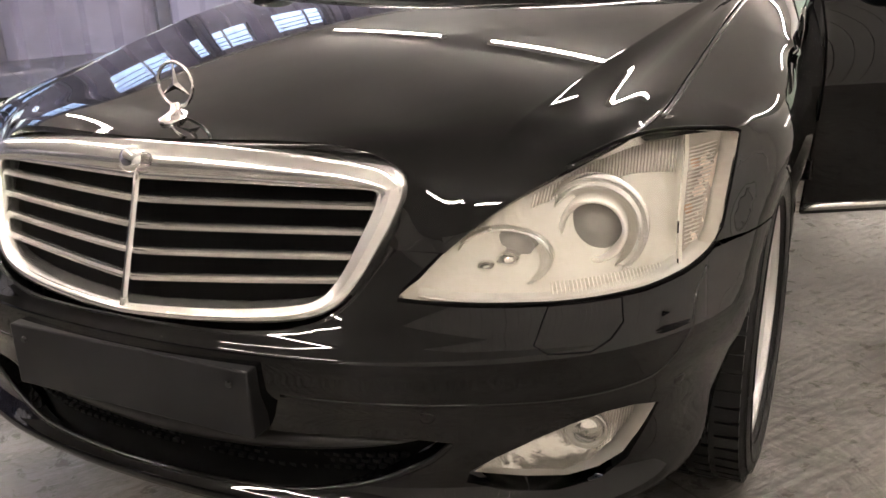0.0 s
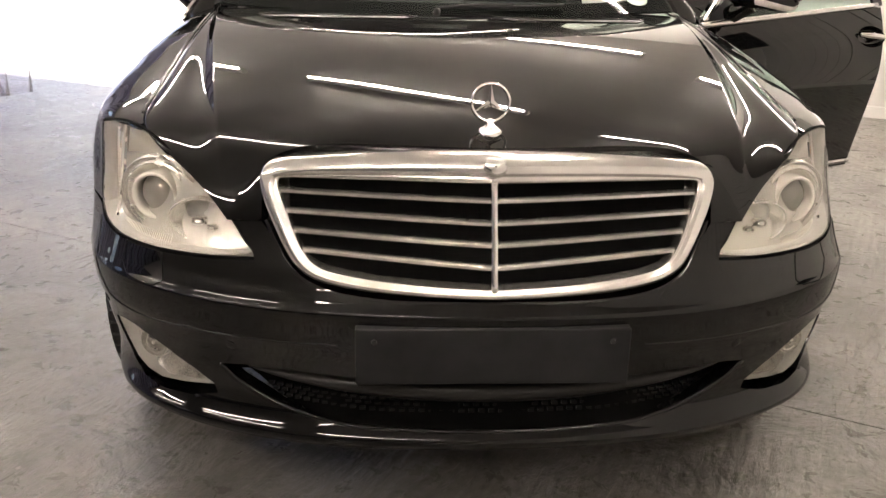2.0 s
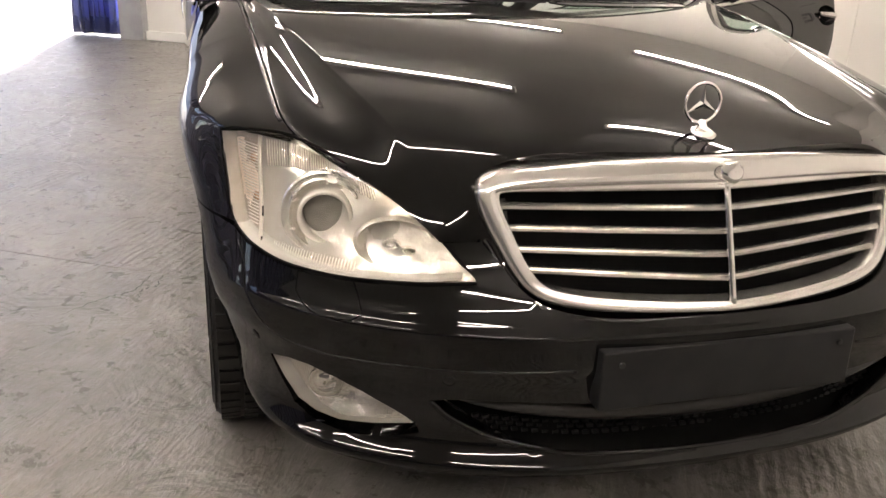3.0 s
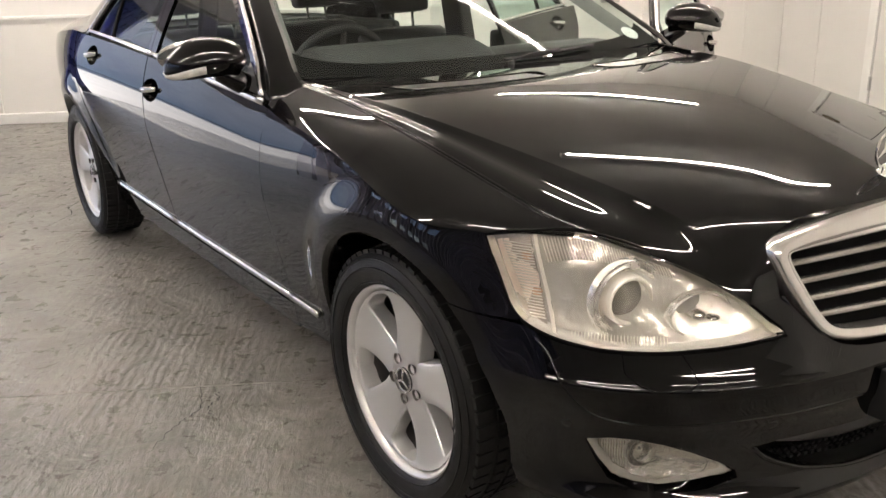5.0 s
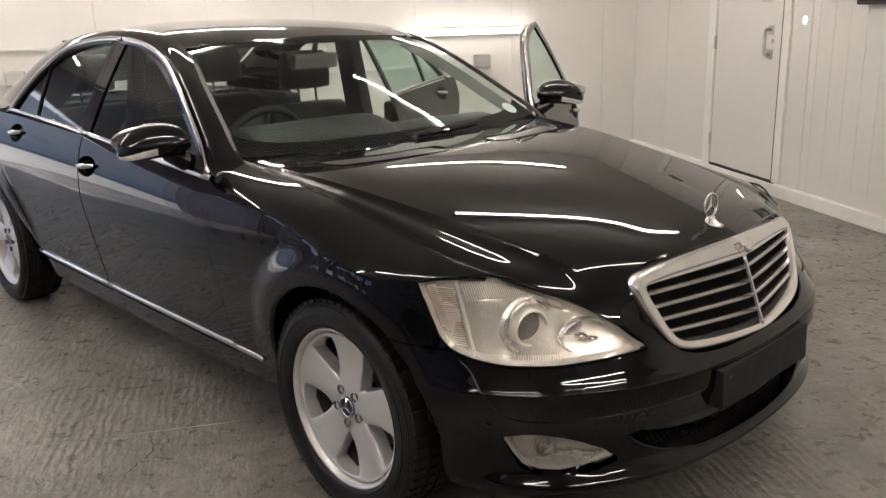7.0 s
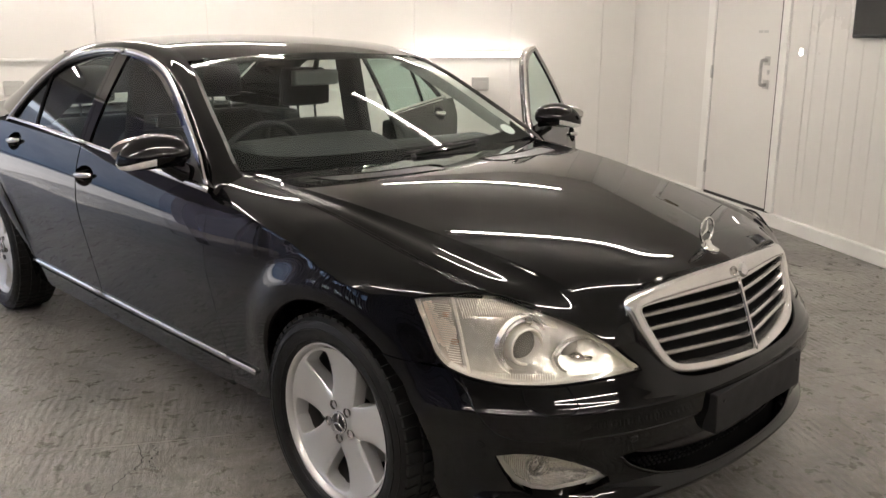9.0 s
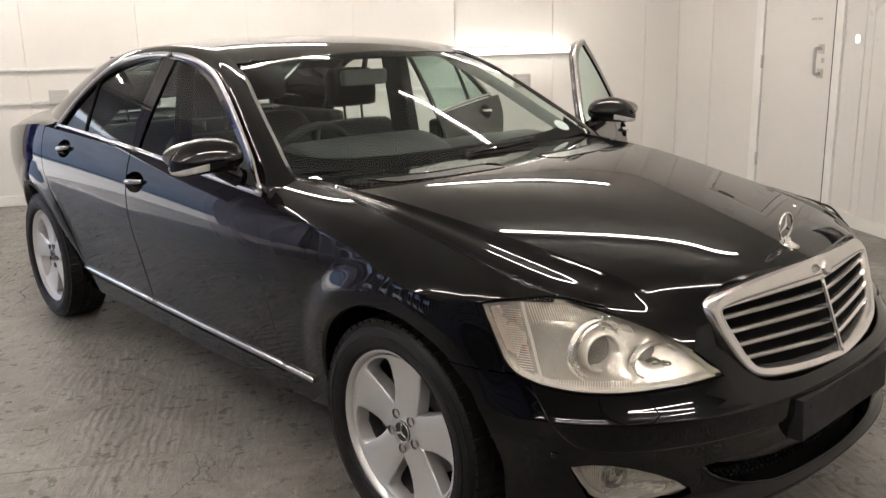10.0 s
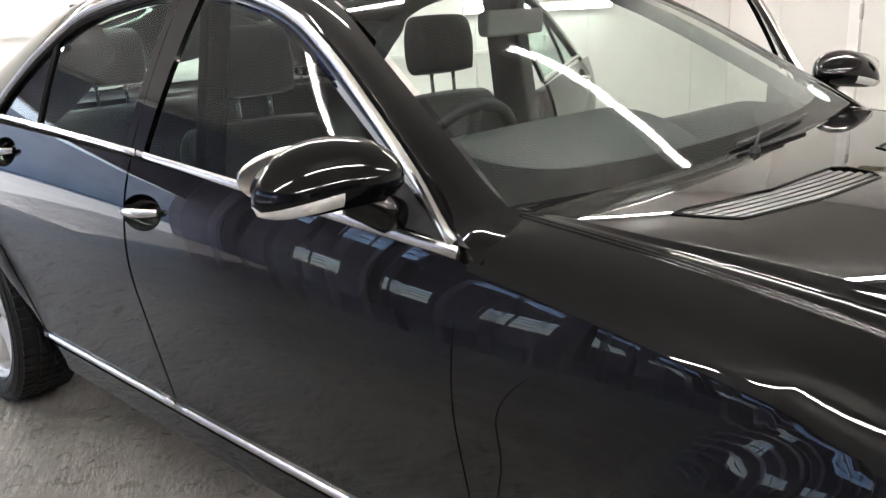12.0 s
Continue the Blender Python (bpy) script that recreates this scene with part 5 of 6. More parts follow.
        link_mesh("spoke", me, ALLOY, w)
    bm = bmesh.new()
    lathe(bm, [(.002, .066), (.03, .066), (.056, .064), (.066, .058), (.07, .04)], 40)
    bmesh.ops.rotate(bm, matrix=Matrix.Rotation(radians(90), 3, "Y"), verts=bm.verts)
    part("hub", bm, ALLOY, w, smooth=True)
    bm = bmesh.new()
    lathe(bm, [(.002, .073), (.024, .072), (.031, .069), (.034, .064)], 32)
    bmesh.ops.rotate(bm, matrix=Matrix.Rotation(radians(90), 3, "Y"), verts=bm.verts)
    cap = part("hub_cap", bm, PLASTIC, w, "dark centre cap with bright ring", True)
    bm = bmesh.new()
    tube(bm, [(.071, .030 * math.cos(a), .030 * math.sin(a)) for a in (2 * math.pi * k / 32 for k in range(32))], .003, 6, closed=True)
    for k in range(3):
        a = radians(90 + 120 * k)
        tube(bm, [(.0745, 0, 0), (.072, .029 * math.cos(a), .029 * math.sin(a))], .0035, 6)
    part("cap_ring", bm, CHROME, cap, smooth=True)
    for k in range(5):
        a = radians(36 + 72 * k)
        bm = bmesh.new()
        lathe(bm, [(.015, .070), (.0125, .068), (.011, .055), (.001, .055)], 14, Matrix.Translation((0, .056 * math.sin(a), .056 * math.cos(a))) @ Matrix.Rotation(radians(90), 4, "Y"))
        part("wheel_bolt", bm, DARK_ALLOY, w, smooth=True)
    bm = bmesh.new()
    lathe(bm, [(.05, -.03), (.155, -.03), (.16, -.038), (.16, -.05)], 48)
    bmesh.ops.rotate(bm, matrix=Matrix.Rotation(radians(90), 3, "Y"), verts=bm.verts)
    part("brake_disc", bm, STEEL, w, smooth=True)
    bm = bmesh.new()
    lathe(bm, [(.01, -.06), (.228, -.06), (.235, -.07)], 40)
    bmesh.ops.rotate(bm, matrix=Matrix.Rotation(radians(90), 3, "Y"), verts=bm.verts)
    part("backing_plate", bm, MATTE, w)
    bm = bmesh.new()
    box(bm, -.05, .012, -.175, -.10, -.08, .08, 0.012)
    part("brake_caliper", bm, DARK_ALLOY, w)
    return w


wheel = build_wheel()
wheel.matrix_basis = pose(.800, 0, .342) @ Matrix.Rotation(radians(8), 4, "X")
for x, y, turn, spin in ((-.800, 0, 180, -5), (.800, 3.035, 0, 40), (-.805, 3.035, 180, 10)):
    copy_thing(wheel, pose(x, y, .342, 0, 0, turn) @ Matrix.Rotation(radians(spin), 4, "X"))

# cabin
boxed("cabin_floor", (-.80, .80, .35, 3.2, .28, .36), MATTE, car)
boxed("engine_cover", (-.55, .55, -.62, .40, .30, .70), MATTE, car, bevel=.03)
boxed("bulkhead", (-.74, .74, .42, .50, .34, .95), MATTE, car)


def lofted(name, profile, x0, x1, mat, parent, bow=.02, label=""):
    """A padded shape: a closed profile in (y, z) swept across x with rounded ends."""
    pts = spline(profile + profile[:1], 40)[:-1]
    c = pts.mean(0)
    bm = bmesh.new()
    rings = []
    for s, k in ((-1, .80), (-.96, .93), (-.88, 1.0), (-.4, 1.0 + bow), (0, 1.0 + bow * 1.3), (.4, 1.0 + bow), (.88, 1.0), (.96, .93), (1, .80)):
        rings.append([bm.verts.new(((x0 + x1) / 2 + s * (x1 - x0) / 2, *(c + (p - c) * k))) for p in pts])
    for r, q in zip(rings, rings[1:]):
        for j in range(len(r)):
            bm.faces.new((r[j], r[(j + 1) % len(r)], q[(j + 1) % len(r)], q[j]))
    bm.faces.new(rings[0][::-1])
    bm.faces.new(rings[-1])
    return part(name, bm, mat, parent, label, True)


def build_seat(cx, y, wide=.26, heads=((0,),), bench=False):
    s = new("rear_bench" if bench else "front_seat")
    s.parent = car
    lofted("seat_cushion", [(y - .52, .52), (y - .50, .60), (y - .25, .60), (y + .02, .56), (y + .05, .46), (y - .3, .42)], cx - wide, cx + wide, LEATHER, s)
    lofted("seat_back", [(y - .02, .52), (y + .02, .75), (y + .12, .95), (y + .18, 1.03), (y + .24, 1.02), (y + .24, .88), (y + .14, .6), (y + .08, .48)], cx - wide * .95, cx + wide * .95, LEATHER, s)
    for hx in heads:
        lofted("headrest", [(y + .17, 1.12), (y + .165, 1.21), (y + .19, 1.295), (y + .25, 1.30), (y + .27, 1.21), (y + .25, 1.115)], cx + hx - .130, cx + hx + .130, LEATHER, s)
        bm = bmesh.new()
        for d in (-.055, .055):
            tube(bm, [(cx + hx + d, y + .20, 1.0), (cx + hx + d, y + .21, 1.15)], .007, 8)
        part("headrest_post", bm, CHROME, s, smooth=True)
    return s


build_seat(-.40, 1.72, heads=(0,))
build_seat(.40, 1.72, heads=(0,))
build_seat(0, 2.62, .70, heads=(-.40, .40), bench=True)
for s in (-1, 1):
    bm = bmesh.new()
    box(bm, s * .75 - .06, s * .75 + .06, 2.58, 3.25, .45, 1.03, .03)
    part("quarter_lining", bm, TRIM, car)
lofted("dashboard", [(.50, .93), (.66, .985), (.84, 1.028), (.98, 1.015), (1.04, .93), (1.02, .72), (.95, .60), (.5, .6)], -.74, .74, TRIM, car, .01, "dark soft dashboard")
lofted("instrument_hood", [(.72, 1.00), (.82, 1.050), (.94, 1.078), (1.03, 1.065), (1.04, .99), (.86, .97)], -.60, .06, TRIM, car, .02)
sw = new("steering_wheel")
sw.parent = car
mw = Matrix.Translation((-.40, 1.13, .955)) @ Matrix.Rotation(radians(-66), 4, "X")
bm = bmesh.new()
tube(bm, [mw @ Vector((.19 * math.cos(a), .19 * math.sin(a), 0)) for a in (2 * math.pi * k / 40 for k in range(40))], .016, 8, closed=True)
part("steering_rim", bm, LEATHER, sw, smooth=True)
bm = bmesh.new()
bmesh.ops.create_uvsphere(bm, u_segments=20, v_segments=10, radius=1.0)
for v in bm.verts:
    v.co = mw @ Vector((v.co.x * .085, v.co.y * .07, v.co.z * .03 - .02))
part("steering_hub", bm, PLASTIC, sw, smooth=True)
for a in (0, 180, 270):
    bm = bmesh.new()
    tube(bm, [mw @ Vector((.07 * math.cos(radians(a)), .07 * math.sin(radians(a)), -.015)), mw @ Vector((.185 * math.cos(radians(a)), .185 * math.sin(radians(a)), 0))], .016, 8, flat=.6)
    part("steering_spoke", bm, PLASTIC, sw, smooth=True)
rm = new("rear_view_mirror")
rm.parent = car
lofted("mirror_body", [(1.262, 1.262), (1.258, 1.318), (1.275, 1.325), (1.30, 1.315), (1.30, 1.265), (1.28, 1.258)], -.115, .115, MIRROR_SHELL, rm)
bm = bmesh.new()
box(bm, -.105, .105, 1.303, 1.306, 1.266, 1.316, 0.001)
part("mirror_glass", bm, CHROME, rm)
bm = bmesh.new()
tube(bm, [(0, 1.28, 1.32), (0, 1.255, 1.385)], .012, 8)
part("mirror_stalk", bm, TRIM, rm, smooth=True)
boxed("headliner", (-.56, .56, 1.35, 2.70, 1.385, 1.395), TRIM, car)
bm = bmesh.new()
box(bm, -.55, .55, 1.27, 1.36, 1.368, 1.386, .004)
part("roof_header", bm, TRIM, car)
boxed("parcel_shelf", (-.66, .66, 2.95, 3.35, 1.02, 1.05), TRIM, car)
# inner lining of the rear pillars and roof sides
for s in (-1, 1):
    rows = []
    for t in np.linspace(0, 1, 9):
        i = int(np.argmin(abs(rail[:, 1] - (2.28 + .62 * t))))
        x, y, z = rail[min(i, 94)]
        rows.append([(x - .035 - .05 * k, y + .05, z - .015 - (z - .015 - .93) * k * (.25 + .75 * t)) for k in np.linspace(0, 1, 6)])
    sheet("pillar_lining", rows, TRIM, car, side=s)
    rows = []
    for a, b in zip(rail[28:80:3], frame_in[28:80:3]):
        rows.append([tuple(a + (b - a) * k + np.array([-.02, 0, -.035 + .012 * math.sin(math.pi * k)])) for k in np.linspace(0, 1, 6)])
    sheet("roof_lining", rows, TRIM, car, side=s)
for s in (-1, 1):
    bm = bmesh.new()
    w = .07 if s > 0 else .025
    box(bm, s * .73 - .035, s * .73 + .035, 1.79 - w, 1.79 + w, .45, 1.39, .012)
    for v in bm.verts:
        v.co.x -= s * .16 * max(0, v.co.z - 1.0) / .39
        v.co.y += (v.co.y - 1.79) * .5 * max(0, 1.0 - v.co.z)
    part("centre_post", bm, MATTE if s < 0 else TRIM, car)

# wipers, badge on the screen, washer covers
def on_screen(s, t):
    i = SCR + (ib - SCR) * t
    x, y, z = [np.interp(i, range(len(frame_in)), frame_in[:, c]) for c in range(3)]
    a2 = 1 - s * s
    dy = (FOOT_Y - frame_in[SCR][1]) * (1 - t) + (1.200 - frame_in[ib][1]) * t
    dz = (FOOT_Z - frame_in[SCR][2]) * (1 - t) + .036 * t
    return Vector((s * x * .985, y + dy * a2, z + dz * a2 + .012 * math.sin(math.pi * t) + .012))


# black printed band round the foot of the windscreen
rows = []
for s in np.linspace(-.995, .995, 41):
    deep = .085 + .10 * abs(s) ** 8
    rows.append([on_screen(s, deep * k) - Vector((0, 0, .021)) for k in np.linspace(0, 1, 6)])
sheet("screen_band", rows, MATTE, car)
rows = []
for s in np.linspace(-.995, .995, 41):
    rows.append([on_screen(s, 1 - .075 * k) - Vector((0, 0, .019)) for k in np.linspace(0, 1, 6)])
sheet("screen_band", rows, MATTE, car)
# cloth covers on the inside of the screen pillars
for side in (1, -1):
    rows = []
    for k in range(SCR + 2, ib + 1):
        x, y, z = frame_in[k]
        rows.append([(x - .010 - .050 * q, y + .012 + .040 * q, z - .022 - .018 * q + .010 * math.sin(math.pi * q)) for q in np.linspace(0, 1, 5)])
    sheet("pillar_cover", rows, GREY_TRIM, car, side=side)

def build_wiper(s0, s1, t0, t1):
    """Arm, blade and pivot lying along the foot of the windscreen."""
    w = new("wiper")
    w.parent = car
    bm = bmesh.new()
    tube(bm, [on_screen(s0 + (s1 - s0) * k, t0 + (t1 - t0) * k) for k in np.linspace(0, 1, 16)], .0055, 6)
    part("wiper_blade", bm, PLASTIC, w, smooth=True)
    bm = bmesh.new()
    tube(bm, [on_screen(s0, .0) + Vector((0, -.03, .006)), on_screen(s0 + (s1 - s0) * .25, t0) + Vector((0, 0, .009)), on_screen(s0 + (s1 - s0) * .6, (t0 + t1) / 2) + Vector((0, 0, .008))], .005, 8, flat=.8)
    part("wiper_arm", bm, PLASTIC, w, smooth=True)
    bm = bmesh.new()
    lathe(bm, [(.001, .016), (.008, .015), (.011, .010), (.012, 0)], 16, Matrix.Translation(on_screen(s0, .0) + Vector((0, -.03, -.010))))
    part("wiper_pivot", bm, PLASTIC, w, smooth=True)


build_wiper(-.06, .50, .012, .030)
bm = bmesh.new()
c = on_screen(.86, .10)
n = (on_screen(.86, .14) - c).cross(on_screen(.82, .10) - c).normalized()
lathe(bm, [(.001, .001), (.036, .001), (.037, 0)], 28, Matrix.Translation(c - Vector((0, 0, .016))) @ n.to_track_quat("Z", "Y").to_matrix().to_4x4())
part("screen_disc", bm, DISC, car, "round pale paper disc behind the screen")
for side in (1, -1):
    loop = [(-.665, .607), (-.672, .575), (-.70, .556), (-.735, .545), (-.80, .549), (-.818, .560), (-.800, .590), (-.788, .608)]
    bm = bmesh.new()
    dl = dense(np.array(loop), .02)
    pts = [Vector(skin_in(.0005)(u, z)) for u, z in dl]
    tube(bm, [(side * p.x, p.y, p.z) for p in pts], .0016, 5, closed=True)
    part("washer_cover_gap", bm, MATTE, bumper)
for u in (-.56, -.98, -1.25):
    for uu in (u, 2 * U_NOSE - u):
        p, q = Vector(wrap(uu, .452)), Vector(skin_in(.01)(uu, .452))
        bm = bmesh.new()
        lathe(bm, [(.001, .0025), (.009, .002), (.0115, .001), (.012, -.004)], 20, Matrix.Translation(p) @ (p - q).normalized().to_track_quat("Z", "Y").to_matrix().to_4x4())
        part("parking_sensor", bm, PAINT, bumper, smooth=True)



# ---- the room ----
def room_part(name, dims, mat, parent, label="", bevel=0.0, m=None):
    return boxed(name, dims, mat, parent, label, bevel, m)


def structure(name, label, category, dims=None, mat=None):
    if dims:
        ob = boxed(name, dims, mat)
    else:
        ob = new(name)
    ob.matrix_basis = RM
    return tagged(ob, label, category, kind="structure")


A_R, B_B, A_L, B_F = 3.10, 5.82, -11.6, -9.5
A_C, HALL_TOP = -5.45, 5.2  # where the low ceiling ends, and the height of the hall beyond
# floor: bedding and separate slabs with a narrow joint between them
ground = structure("ground", "concrete bedding and yard reaching far away", "ground", (-300, 300, -300, 300, -.30, -.05), YARD)
floor = structure("floor", "grey painted concrete floor, scuffed, stained and shiny", "floor", (A_L, A_R + .1, B_F, B_B + .1, -.05, -.012), JOINT)
for a0, a1 in ((A_L, -7.2), (-7.2, A_R + .05)):
    for b0, b1 in ((B_F, -7.0), (-7.0, -4.4), (-4.4, .252), (.252, B_B + .18)):
        room_part("floor_slab", (a0 + .002, a1 - .002, b0 + .0025, b1 - .0025, -.030, 0), FLOOR, floor)

# open cracks in the slabs
rng_crack = random.Random(11)
for pts, w in (([(-1.38, .245), (-1.35, .16), (-1.37, .10), (-1.34, .03)], .0035), ([(-2.66, 2.30), (-2.60, 2.52), (-2.67, 2.70), (-2.61, 2.92), (-2.55, 3.20), (-2.60, 3.45)], .005),
               ([(-1.43, .25), (-1.40, .10), (-1.46, -.02), (-1.50, -.17)], .003)):
    line = spline(pts, 40)
    bm = bmesh.new()
    prev = None
    for k, (a, b) in enumerate(line):
        h = w * (.4 + .6 * rng_crack.random()) * math.sin(math.pi * (k + .5) / 41) ** .5
        a += rng_crack.uniform(-.008, .008)
        cur = [bm.verts.new((a - h, b, .0012)), bm.verts.new((a + h, b, .0012))]
        if prev:
            bm.faces.new((prev[0], prev[1], cur[1], cur[0]))
        prev = cur
    part("crack", bm, JOINT, floor)

# back wall: insulated panels a metre wide on a core, with a skirting kerb
wall_back = structure("wall_back", "white insulated panel wall with narrow joints", "wall", (-5.05, A_R + .25, B_B + .03, B_B + .2, 0, CEIL), JOINT_WHITE)
edges = [-5.05, -4.28, -3.28, -2.28, -1.28, -.28, .72, 1.73, 2.73, A_R]
for a0, a1 in zip(edges, edges[1:]):
    room_part("panel", (a0 + .002, a1 - .002, B_B, B_B + .035, .0, CEIL), WALL, wall_back)
room_part("skirting", (-5.05, A_R, B_B - .045, B_B, 0, .095), CURB, wall_back, bevel=.006)
room_part("end_post", (-5.32, -5.05, B_B - .10, B_B + .22, 0, CEIL), POST, wall_back, "grey steel door post")
room_part("header", (A_L - .2, -5.05, B_B + .02, B_B + .2, 2.45, HALL_TOP), HALL, wall_back)

wall_right = structure("wall_right", "white panel wall with fine vertical grooves", "wall", (A_R + .03, A_R + .25, B_F, B_B + .03, 0, CEIL), JOINT_WHITE)
for b0, b1 in ((5.095, B_B), (4.29, 5.09), (2.865, 3.10)):
    room_part("panel", (A_R, A_R + .035, b0 + .002, b1 - .002, 0, CEIL), WALL, wall_right)
room_part("panel", (A_R, A_R + .035, 3.10, 4.29, 2.16, CEIL), WALL, wall_right)
b = 2.86
while b > B_F + .1:
    b1 = b - 1.0
    rib = 1.0 / 12
    for k in range(12):
        room_part("panel_rib", (A_R + .0015 * (k % 2), A_R + .035, b - (k + 1) * rib + .0012, b - k * rib - .0012, 0, CEIL), WALL, wall_right)
    b = b1 - .004
room_part("skirting", (A_R - .045, A_R, B_F, 3.10, 0, .10), CURB, wall_right, bevel=.006)
room_part("skirting", (A_R - .045, A_R, 4.29, B_B - .05, 0, .10), CURB, wall_right, bevel=.006)

# white service door
door = new("door_1")
door.matrix_basis = RM
tagged(door, "flush white insulated service door, closed, with steel handle", "door", kind="structure")
room_part("door_leaf", (A_R - .012, A_R + .03, 3.205, 4.155, .115, 2.08), WALL, door, bevel=.004)
room_part("door_frame", (A_R - .02, A_R + .034, 3.10, 3.190, .10, 2.16), CURB, door, bevel=.004)
room_part("door_frame", (A_R - .02, A_R + .034, 4.172, 4.29, .10, 2.16), CURB, door, bevel=.004)
room_part("door_frame", (A_R - .02, A_R + .034, 3.19, 4.172, 2.09, 2.16), CURB, door, bevel=.004)
room_part("threshold", (A_R - .03, A_R + .034, 3.10, 4.29, 0, .088), CURB, door)
room_part("bottom_seal", (A_R - .008, A_R + .03, 3.19, 4.172, .088, .113), JOINT, door)
room_part("edge_seal", (A_R - .016, A_R + .028, 3.190, 3.205, .11, 2.09), JOINT, door)
room_part("edge_seal", (A_R - .006, A_R + .028, 4.155, 4.172, .11, 2.09), STEEL, door)
for z in (.33, 1.17, 1.95):
    room_part("hinge", (A_R - .030, A_R - .008, 4.150, 4.172, z - .055, z + .055), STEEL, door, bevel=.003)
bm = bmesh.new()
tube(bm, spline([(A_R - .012, 3.345, 1.285), (A_R - .05, 3.345, 1.29), (A_R - .068, 3.345, 1.265), (A_R - .068, 3.345, 1.12), (A_R - .05, 3.345, 1.095), (A_R - .012, 3.345, 1.10)], 28), .013, 10)
part("door_handle", bm, STEEL, door, "bent steel pull handle", True)
for z in (1.285, 1.10):
    room_part("handle_plate", (A_R - .018, A_R - .012, 3.31, 3.38, z - .035, z + .035), STEEL, door, bevel=.002)
room_part("lock", (A_R - .02, A_R - .012, 3.305, 3.335, 1.18, 1.215), STEEL, door, bevel=.003)
room_part("door_closer", (A_R - .065, A_R - .012, 3.72, 3.96, 2.02, 2.075), BRONZE, door, "bronze door closer", bevel=.008)
bm = bmesh.new()
tube(bm, [(A_R - .045, 3.80, 2.085), (A_R - .10, 4.02, 2.095), (A_R - .025, 4.20, 2.105)], .007, 8)
part("closer_arm", bm, BRONZE, door, smooth=True)
for k in range(2):
    room_part("door_sign", (A_R - .0145, A_R - .012, 3.44 - k * .075, 3.50 - k * .075, 1.50, 1.52), SIGN, door, "faint grey notice")

# rails, sockets and lamp on the back wall
structure("wall_rail", "white plastic cable trunking along the wall", "trunking", (-5.0, .60, B_B - .030, B_B, 1.235, 1.262), CURB)
structure("wall_rail", "white plastic cable trunking along the wall", "trunking", (-5.0, 1.30, B_B - .028, B_B, .935, .962), CURB)
for a in (-3.02, 1.40):
    sock = new("socket_box")
    sock.matrix_basis = RM @ pose(a, B_B, .985)
    boxed("socket_body", (-.085, .085, -.065, 0, -.06, .075), SOCKET, sock, bevel=.008)
    boxed("socket_cover", (-.07, .07, -.074, -.062, -.045, .03), SOCKET, sock, bevel=.004)
    tagged(sock, "grey surface-mounted power socket box on the wall", "socket")
wl = new("wall_lamp")
wl.matrix_basis = RM @ pose(1.27, B_B, 1.285)
boxed("lamp_body", (-.66, .66, -.045, 0, -.035, .035), CURB, wl, bevel=.006)
bm = bmesh.new()
tube(bm, [(-.64, -.066, .006), (.64, -.066, .006)], .023, 12)
part("lamp_tube", bm, WALL_TUBE, wl, smooth=True)
tagged(wl, "lit fluorescent tube mounted level along the wall", "lamp")

tv = new("wall_screen")
tv.matrix_basis = RM @ pose(A_R, 1.85, 1.75)
boxed("screen_case", (-.07, -.01, -.47, .47, -.285, .285), PLASTIC, tv, bevel=.008)
boxed("screen_panel", (-.073, -.069, -.445, .445, -.26, .26), SCREEN, tv)
tagged(tv, "black flat screen switched off, hung on the wall", "screen")
# small wall dome, no lamp: its glow stands in for a tube's reflection
sp = new("wall_dome")
sp.matrix_basis = RM @ pose(A_R, 2.945, 1.36)
bm = bmesh.new()
bmesh.ops.create_uvsphere(bm, u_segments=16, v_segments=8, radius=.022, matrix=Matrix.Diagonal((.5, 1, 1.3, 1)))
part("glare_dome", bm, GLARE_DOME, sp, smooth=True)
boxed("dome_base", (-.003, .004, -.03, .03, -.035, .035), CURB, sp, bevel=.001)
tagged(sp, "small round white dome beside the door, its glow imitating a tube's glare", "lamp")

# front wall is out of view, set far and dark for the bumper's reflections
structure("wall_front", "unseen wall, made dark grey to darken the car's reflections", "wall", (A_L - .2, A_R + .25, B_F - .2, B_F, 0, HALL_TOP), UNSEEN_DARK)
structure("ceiling", "white panelled ceiling", "ceiling", (A_C, A_R + .25, B_F, B_B + .2, CEIL, CEIL + .15), CEILING)
structure("wall_upper", "plain panel wall above the low ceiling", "wall", (A_C, A_C + .15, B_F, B_B + .02, CEIL + .15, HALL_TOP), HALL)
# unseen hall roof; its rooflights are added to brighten the hall
roof_slab = structure("hall_roof", "unseen grey hall roof with milky rooflights added to brighten the hall", "roof", (A_L - .2, -9.4, B_F - .2, B_B + .2, HALL_TOP, HALL_TOP + .15), HALL)
room_part("roof_panel", (-7.8, A_C + .15, B_F - .2, B_B + .2, HALL_TOP, HALL_TOP + .15), HALL, roof_slab)
for k in range(4):
    b1 = B_B + .2 - k * 3.1
    room_part("roof_panel", (-9.4, -7.8, b1 - .6, b1, HALL_TOP, HALL_TOP + .15), HALL, roof_slab)
    room_part("added_rooflight", (-9.4, -7.8, b1 - 3.1, b1 - .6, HALL_TOP + .02, HALL_TOP + .024), ADDED_ROOFLIGHT, roof_slab)

# added backdrop: keeps the sky's horizon gradient out of the flank's reflection
structure("added_yard_wall", "long pale wall added across the yard to hide the horizon from reflections", "wall", (-70, 40, 24, 24.5, -.05, 7.5), ADDED_YARD_WALL)

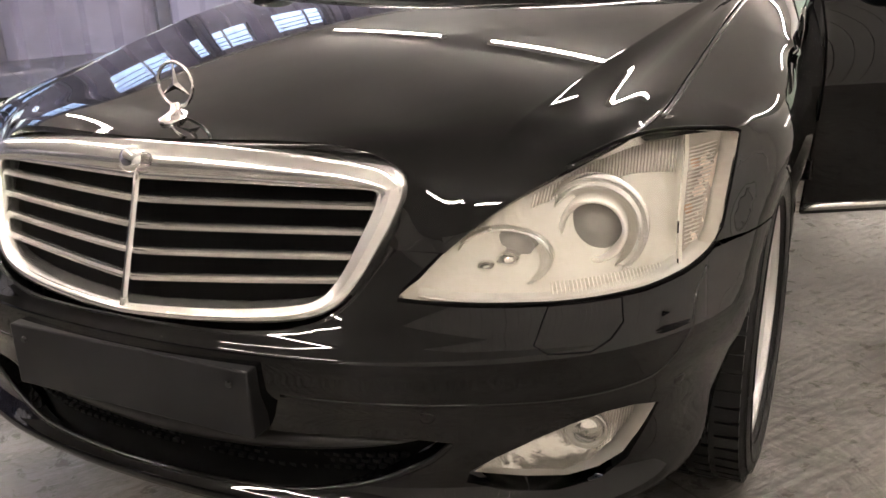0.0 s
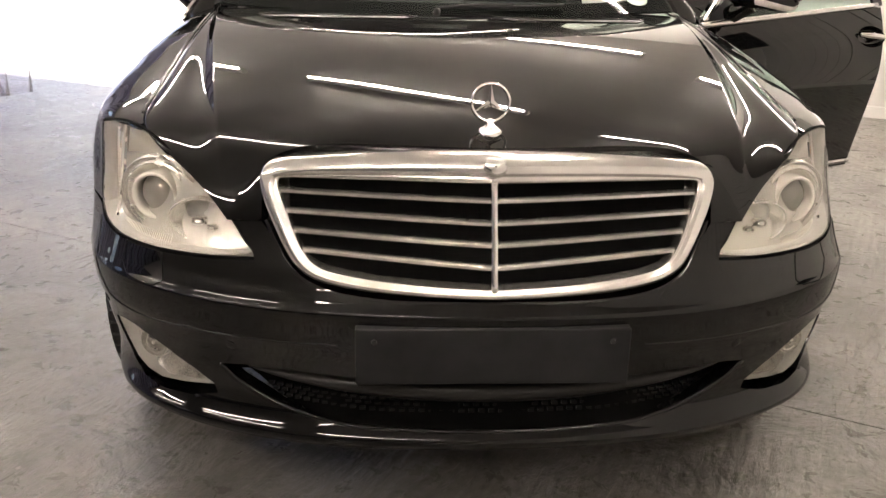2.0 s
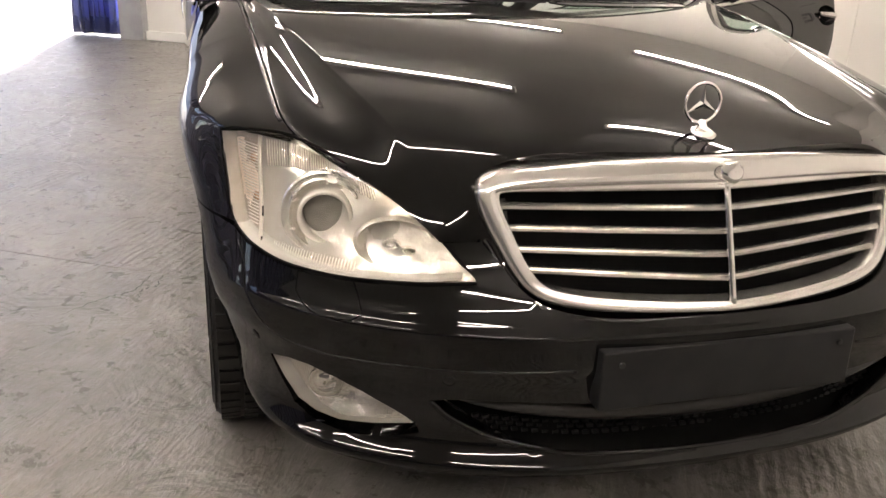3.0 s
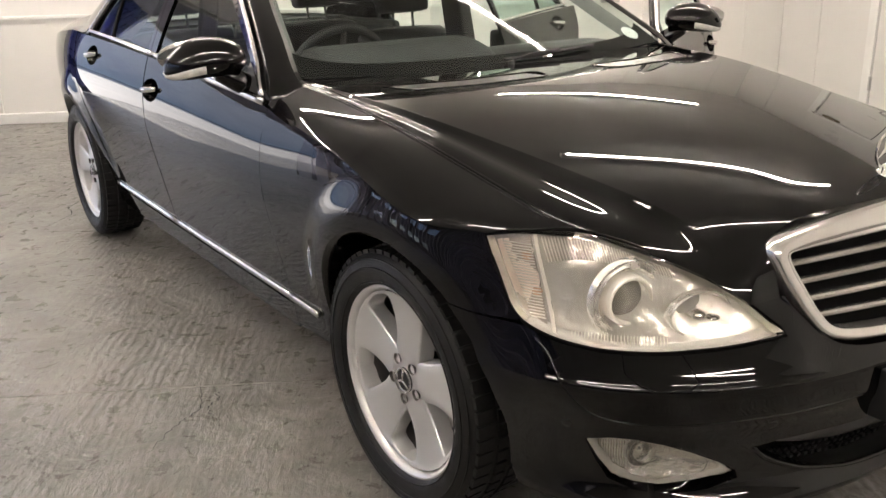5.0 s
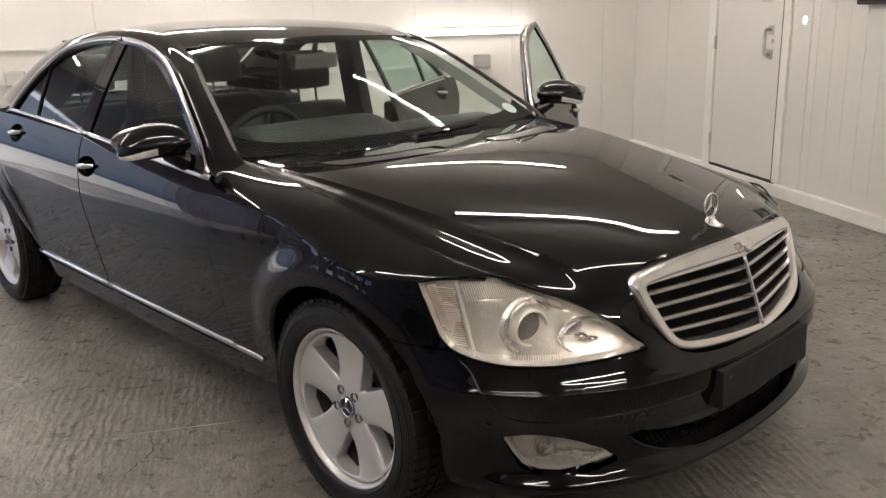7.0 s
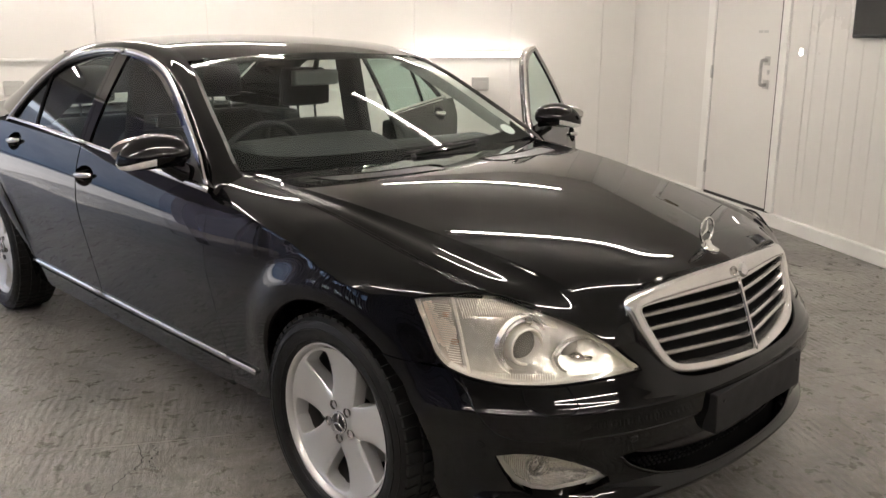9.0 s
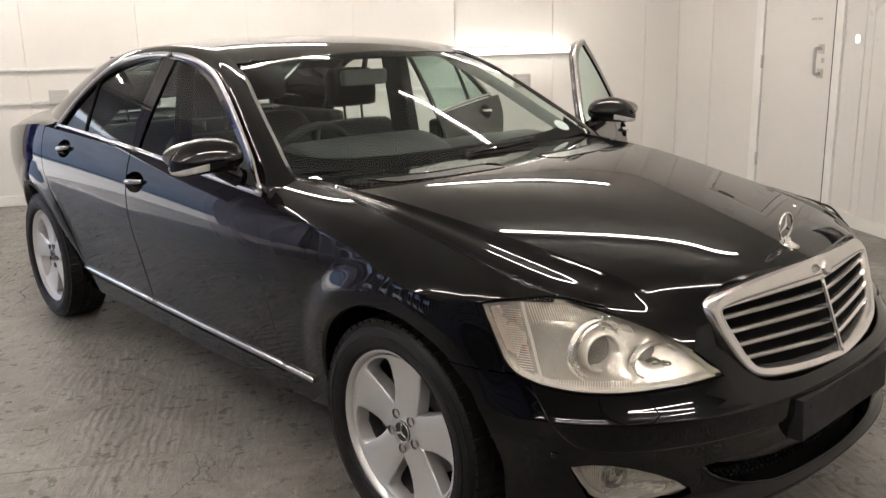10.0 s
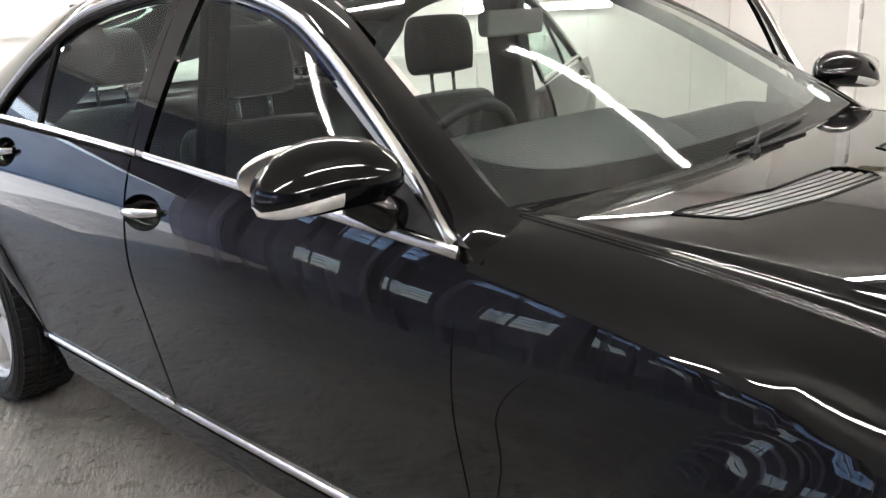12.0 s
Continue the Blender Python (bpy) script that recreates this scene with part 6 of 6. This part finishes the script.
# far wall of the hall with a row of barred windows
wall_left = structure("wall_left", "dull blue-grey rendered wall with a row of windows", "wall")
rows = [([3.55, 2.35, 1.15, -.05, -1.25, -2.45], .80, 1.15, 2.05), ([4.5, 2.9, 1.35, -.2, -1.75, -3.3], 1.15, 3.45, 4.45)]
levels = [0] + [z for row in rows for z in row[2:]] + [HALL_TOP]
for z0, z1 in zip(levels[::2], levels[1::2]):
    room_part("wall_band", (A_L - .2, A_L, B_F, B_B + .2, z0, z1), HALL, wall_left)
count = 0
for wins, W, Z0, Z1 in rows:
    cuts = [B_B + .2] + [v for c in wins for v in (c + W / 2, c - W / 2)] + [B_F]
    for b1, b0 in zip(cuts[::2], cuts[1::2]):
        room_part("pier", (A_L - .2, A_L, b0, b1, Z0, Z1), HALL, wall_left)
    for c in wins:
        count += 1
        wd = new("window_%d" % count)
        wd.matrix_basis = RM @ pose(A_L - .1, c, 0)
        tagged(wd, "white-framed window with horizontal glazing bars and daylight", "window", kind="structure")
        for k in (.02, .33, .58, .78, .98):
            z = Z0 + k * (Z1 - Z0)
            boxed("glazing_bar", (-.02, .02, -W / 2, W / 2, z - .018, z + .018), CURB, wd)
        boxed("pane", (-.004, .004, -W / 2 + .02, W / 2 - .02, Z0 + .02, Z1 - .02), PANE, wd).visible_shadow = False
        for y in (-W / 2 + .02, 0.1, W / 2 - .02):
            boxed("window_frame", (-.022, .022, y - .02, y + .02, Z0 + .04, Z1 - .04), CURB, wd)

# strip curtains: a clear one at the edge of the low ceiling, and a bunch tied back at the wall's end
def strip_mesh(width, height, bow):
    bm = bmesh.new()
    n, m = 6, 8
    g = [[bm.verts.new(((i / n - .5) * width, bow * math.cos((i / n - .5) * 2.4) + .012 * math.sin(j * 1.3), j / m * height)) for i in range(n + 1)] for j in range(m + 1)]
    for j in range(m):
        for i in range(n):
            bm.faces.new((g[j][i], g[j][i + 1], g[j + 1][i + 1], g[j + 1][i]))
    bmesh.ops.solidify(bm, geom=list(bm.faces), thickness=.003)
    me = bpy.data.meshes.new("strip")
    bm.to_mesh(me)
    bm.free()
    me.polygons.foreach_set("use_smooth", [True] * len(me.polygons))
    return me


rng = random.Random(4)
clear_curtain = new("strip_curtain")
clear_curtain.matrix_basis = RM
tagged(clear_curtain, "hanging clear plastic strip curtain, hazy with purple sheen", "curtain")
boxed("curtain_rail", (A_C - .03, A_C + .03, B_F + .1, B_B - .12, CEIL - .05, CEIL), STEEL, clear_curtain)
me = strip_mesh(.30, CEIL - .08, .02)
me.materials.append(STRIP)
for k in range(50):
    s = new("strip", me)
    s.parent = clear_curtain
    s.visible_shadow = False
    s.matrix_basis = pose(A_C + .02 * (k % 2), 2.6 - k * .235, .03 + rng.uniform(-.01, .01), 0, rng.uniform(-.6, .6), 90 + rng.uniform(-9, 9))
# steel columns along the far wall
for k in range(5):
    post = new("steel_column")
    post.matrix_basis = RM @ pose(A_L + .16, 4.9 - k * 2.3, 0)
    boxed("column_web", (-.006, .006, -.10, .10, 0, HALL_TOP), POST, post)
    for y in (-.105, .095):
        boxed("column_flange", (-.08, .08, y, y + .010, 0, HALL_TOP), POST, post)
    tagged(post, "dark grey steel column against the hall wall", "column", "hall columns")
bunch = new("strip_curtain")
bunch.matrix_basis = RM
tagged(bunch, "blue-tinted plastic strip curtain pushed aside at the door post", "curtain")
boxed("curtain_rail", (-10.7, -5.32, B_B - .06, B_B, 2.40, 2.46), STEEL, bunch)
me2 = strip_mesh(.26, 2.38, .05)
me2.materials.append(STRIP_BLUE)
for k in range(9):
    s = new("strip", me2)
    s.parent = bunch
    s.matrix_basis = pose(-5.40 - k * .062, B_B - .03 - .02 * (k % 3), .03, 0, rng.uniform(-1.5, 1.5), rng.uniform(-50, 50))

# tube lamps on the ceiling, one file of them a little out of line
for b in (-3.35, -.65, 2.05, 4.78):
    for a in (-3.95, -1.43, 1.15):
        lamp = new("tube_lamp")
        lamp.matrix_basis = RM @ pose(a, b - (.38 if a > 0 else 0), CEIL)
        boxed("lamp_body", (-.96, .96, -.028, .028, -.045, 0), CURB, lamp, bevel=.006)
        for y in (-.030, .028):
            boxed("reflector_edge", (-.96, .96, y, y + .002, -.060, -.040), CURB, lamp)
        for s in (-.955, .93):
            boxed("lamp_holder", (s, s + .025, -.018, .018, -.085, -.045), CURB, lamp)
        bm = bmesh.new()
        tube(bm, [(-.93, 0, -.066), (.93, 0, -.066)], .0105, 10)
        part("lamp_tube", bm, TUBE, lamp, smooth=True)
        tagged(lamp, "white batten with a single lit fluorescent tube", "lamp", "ceiling tube lamps")
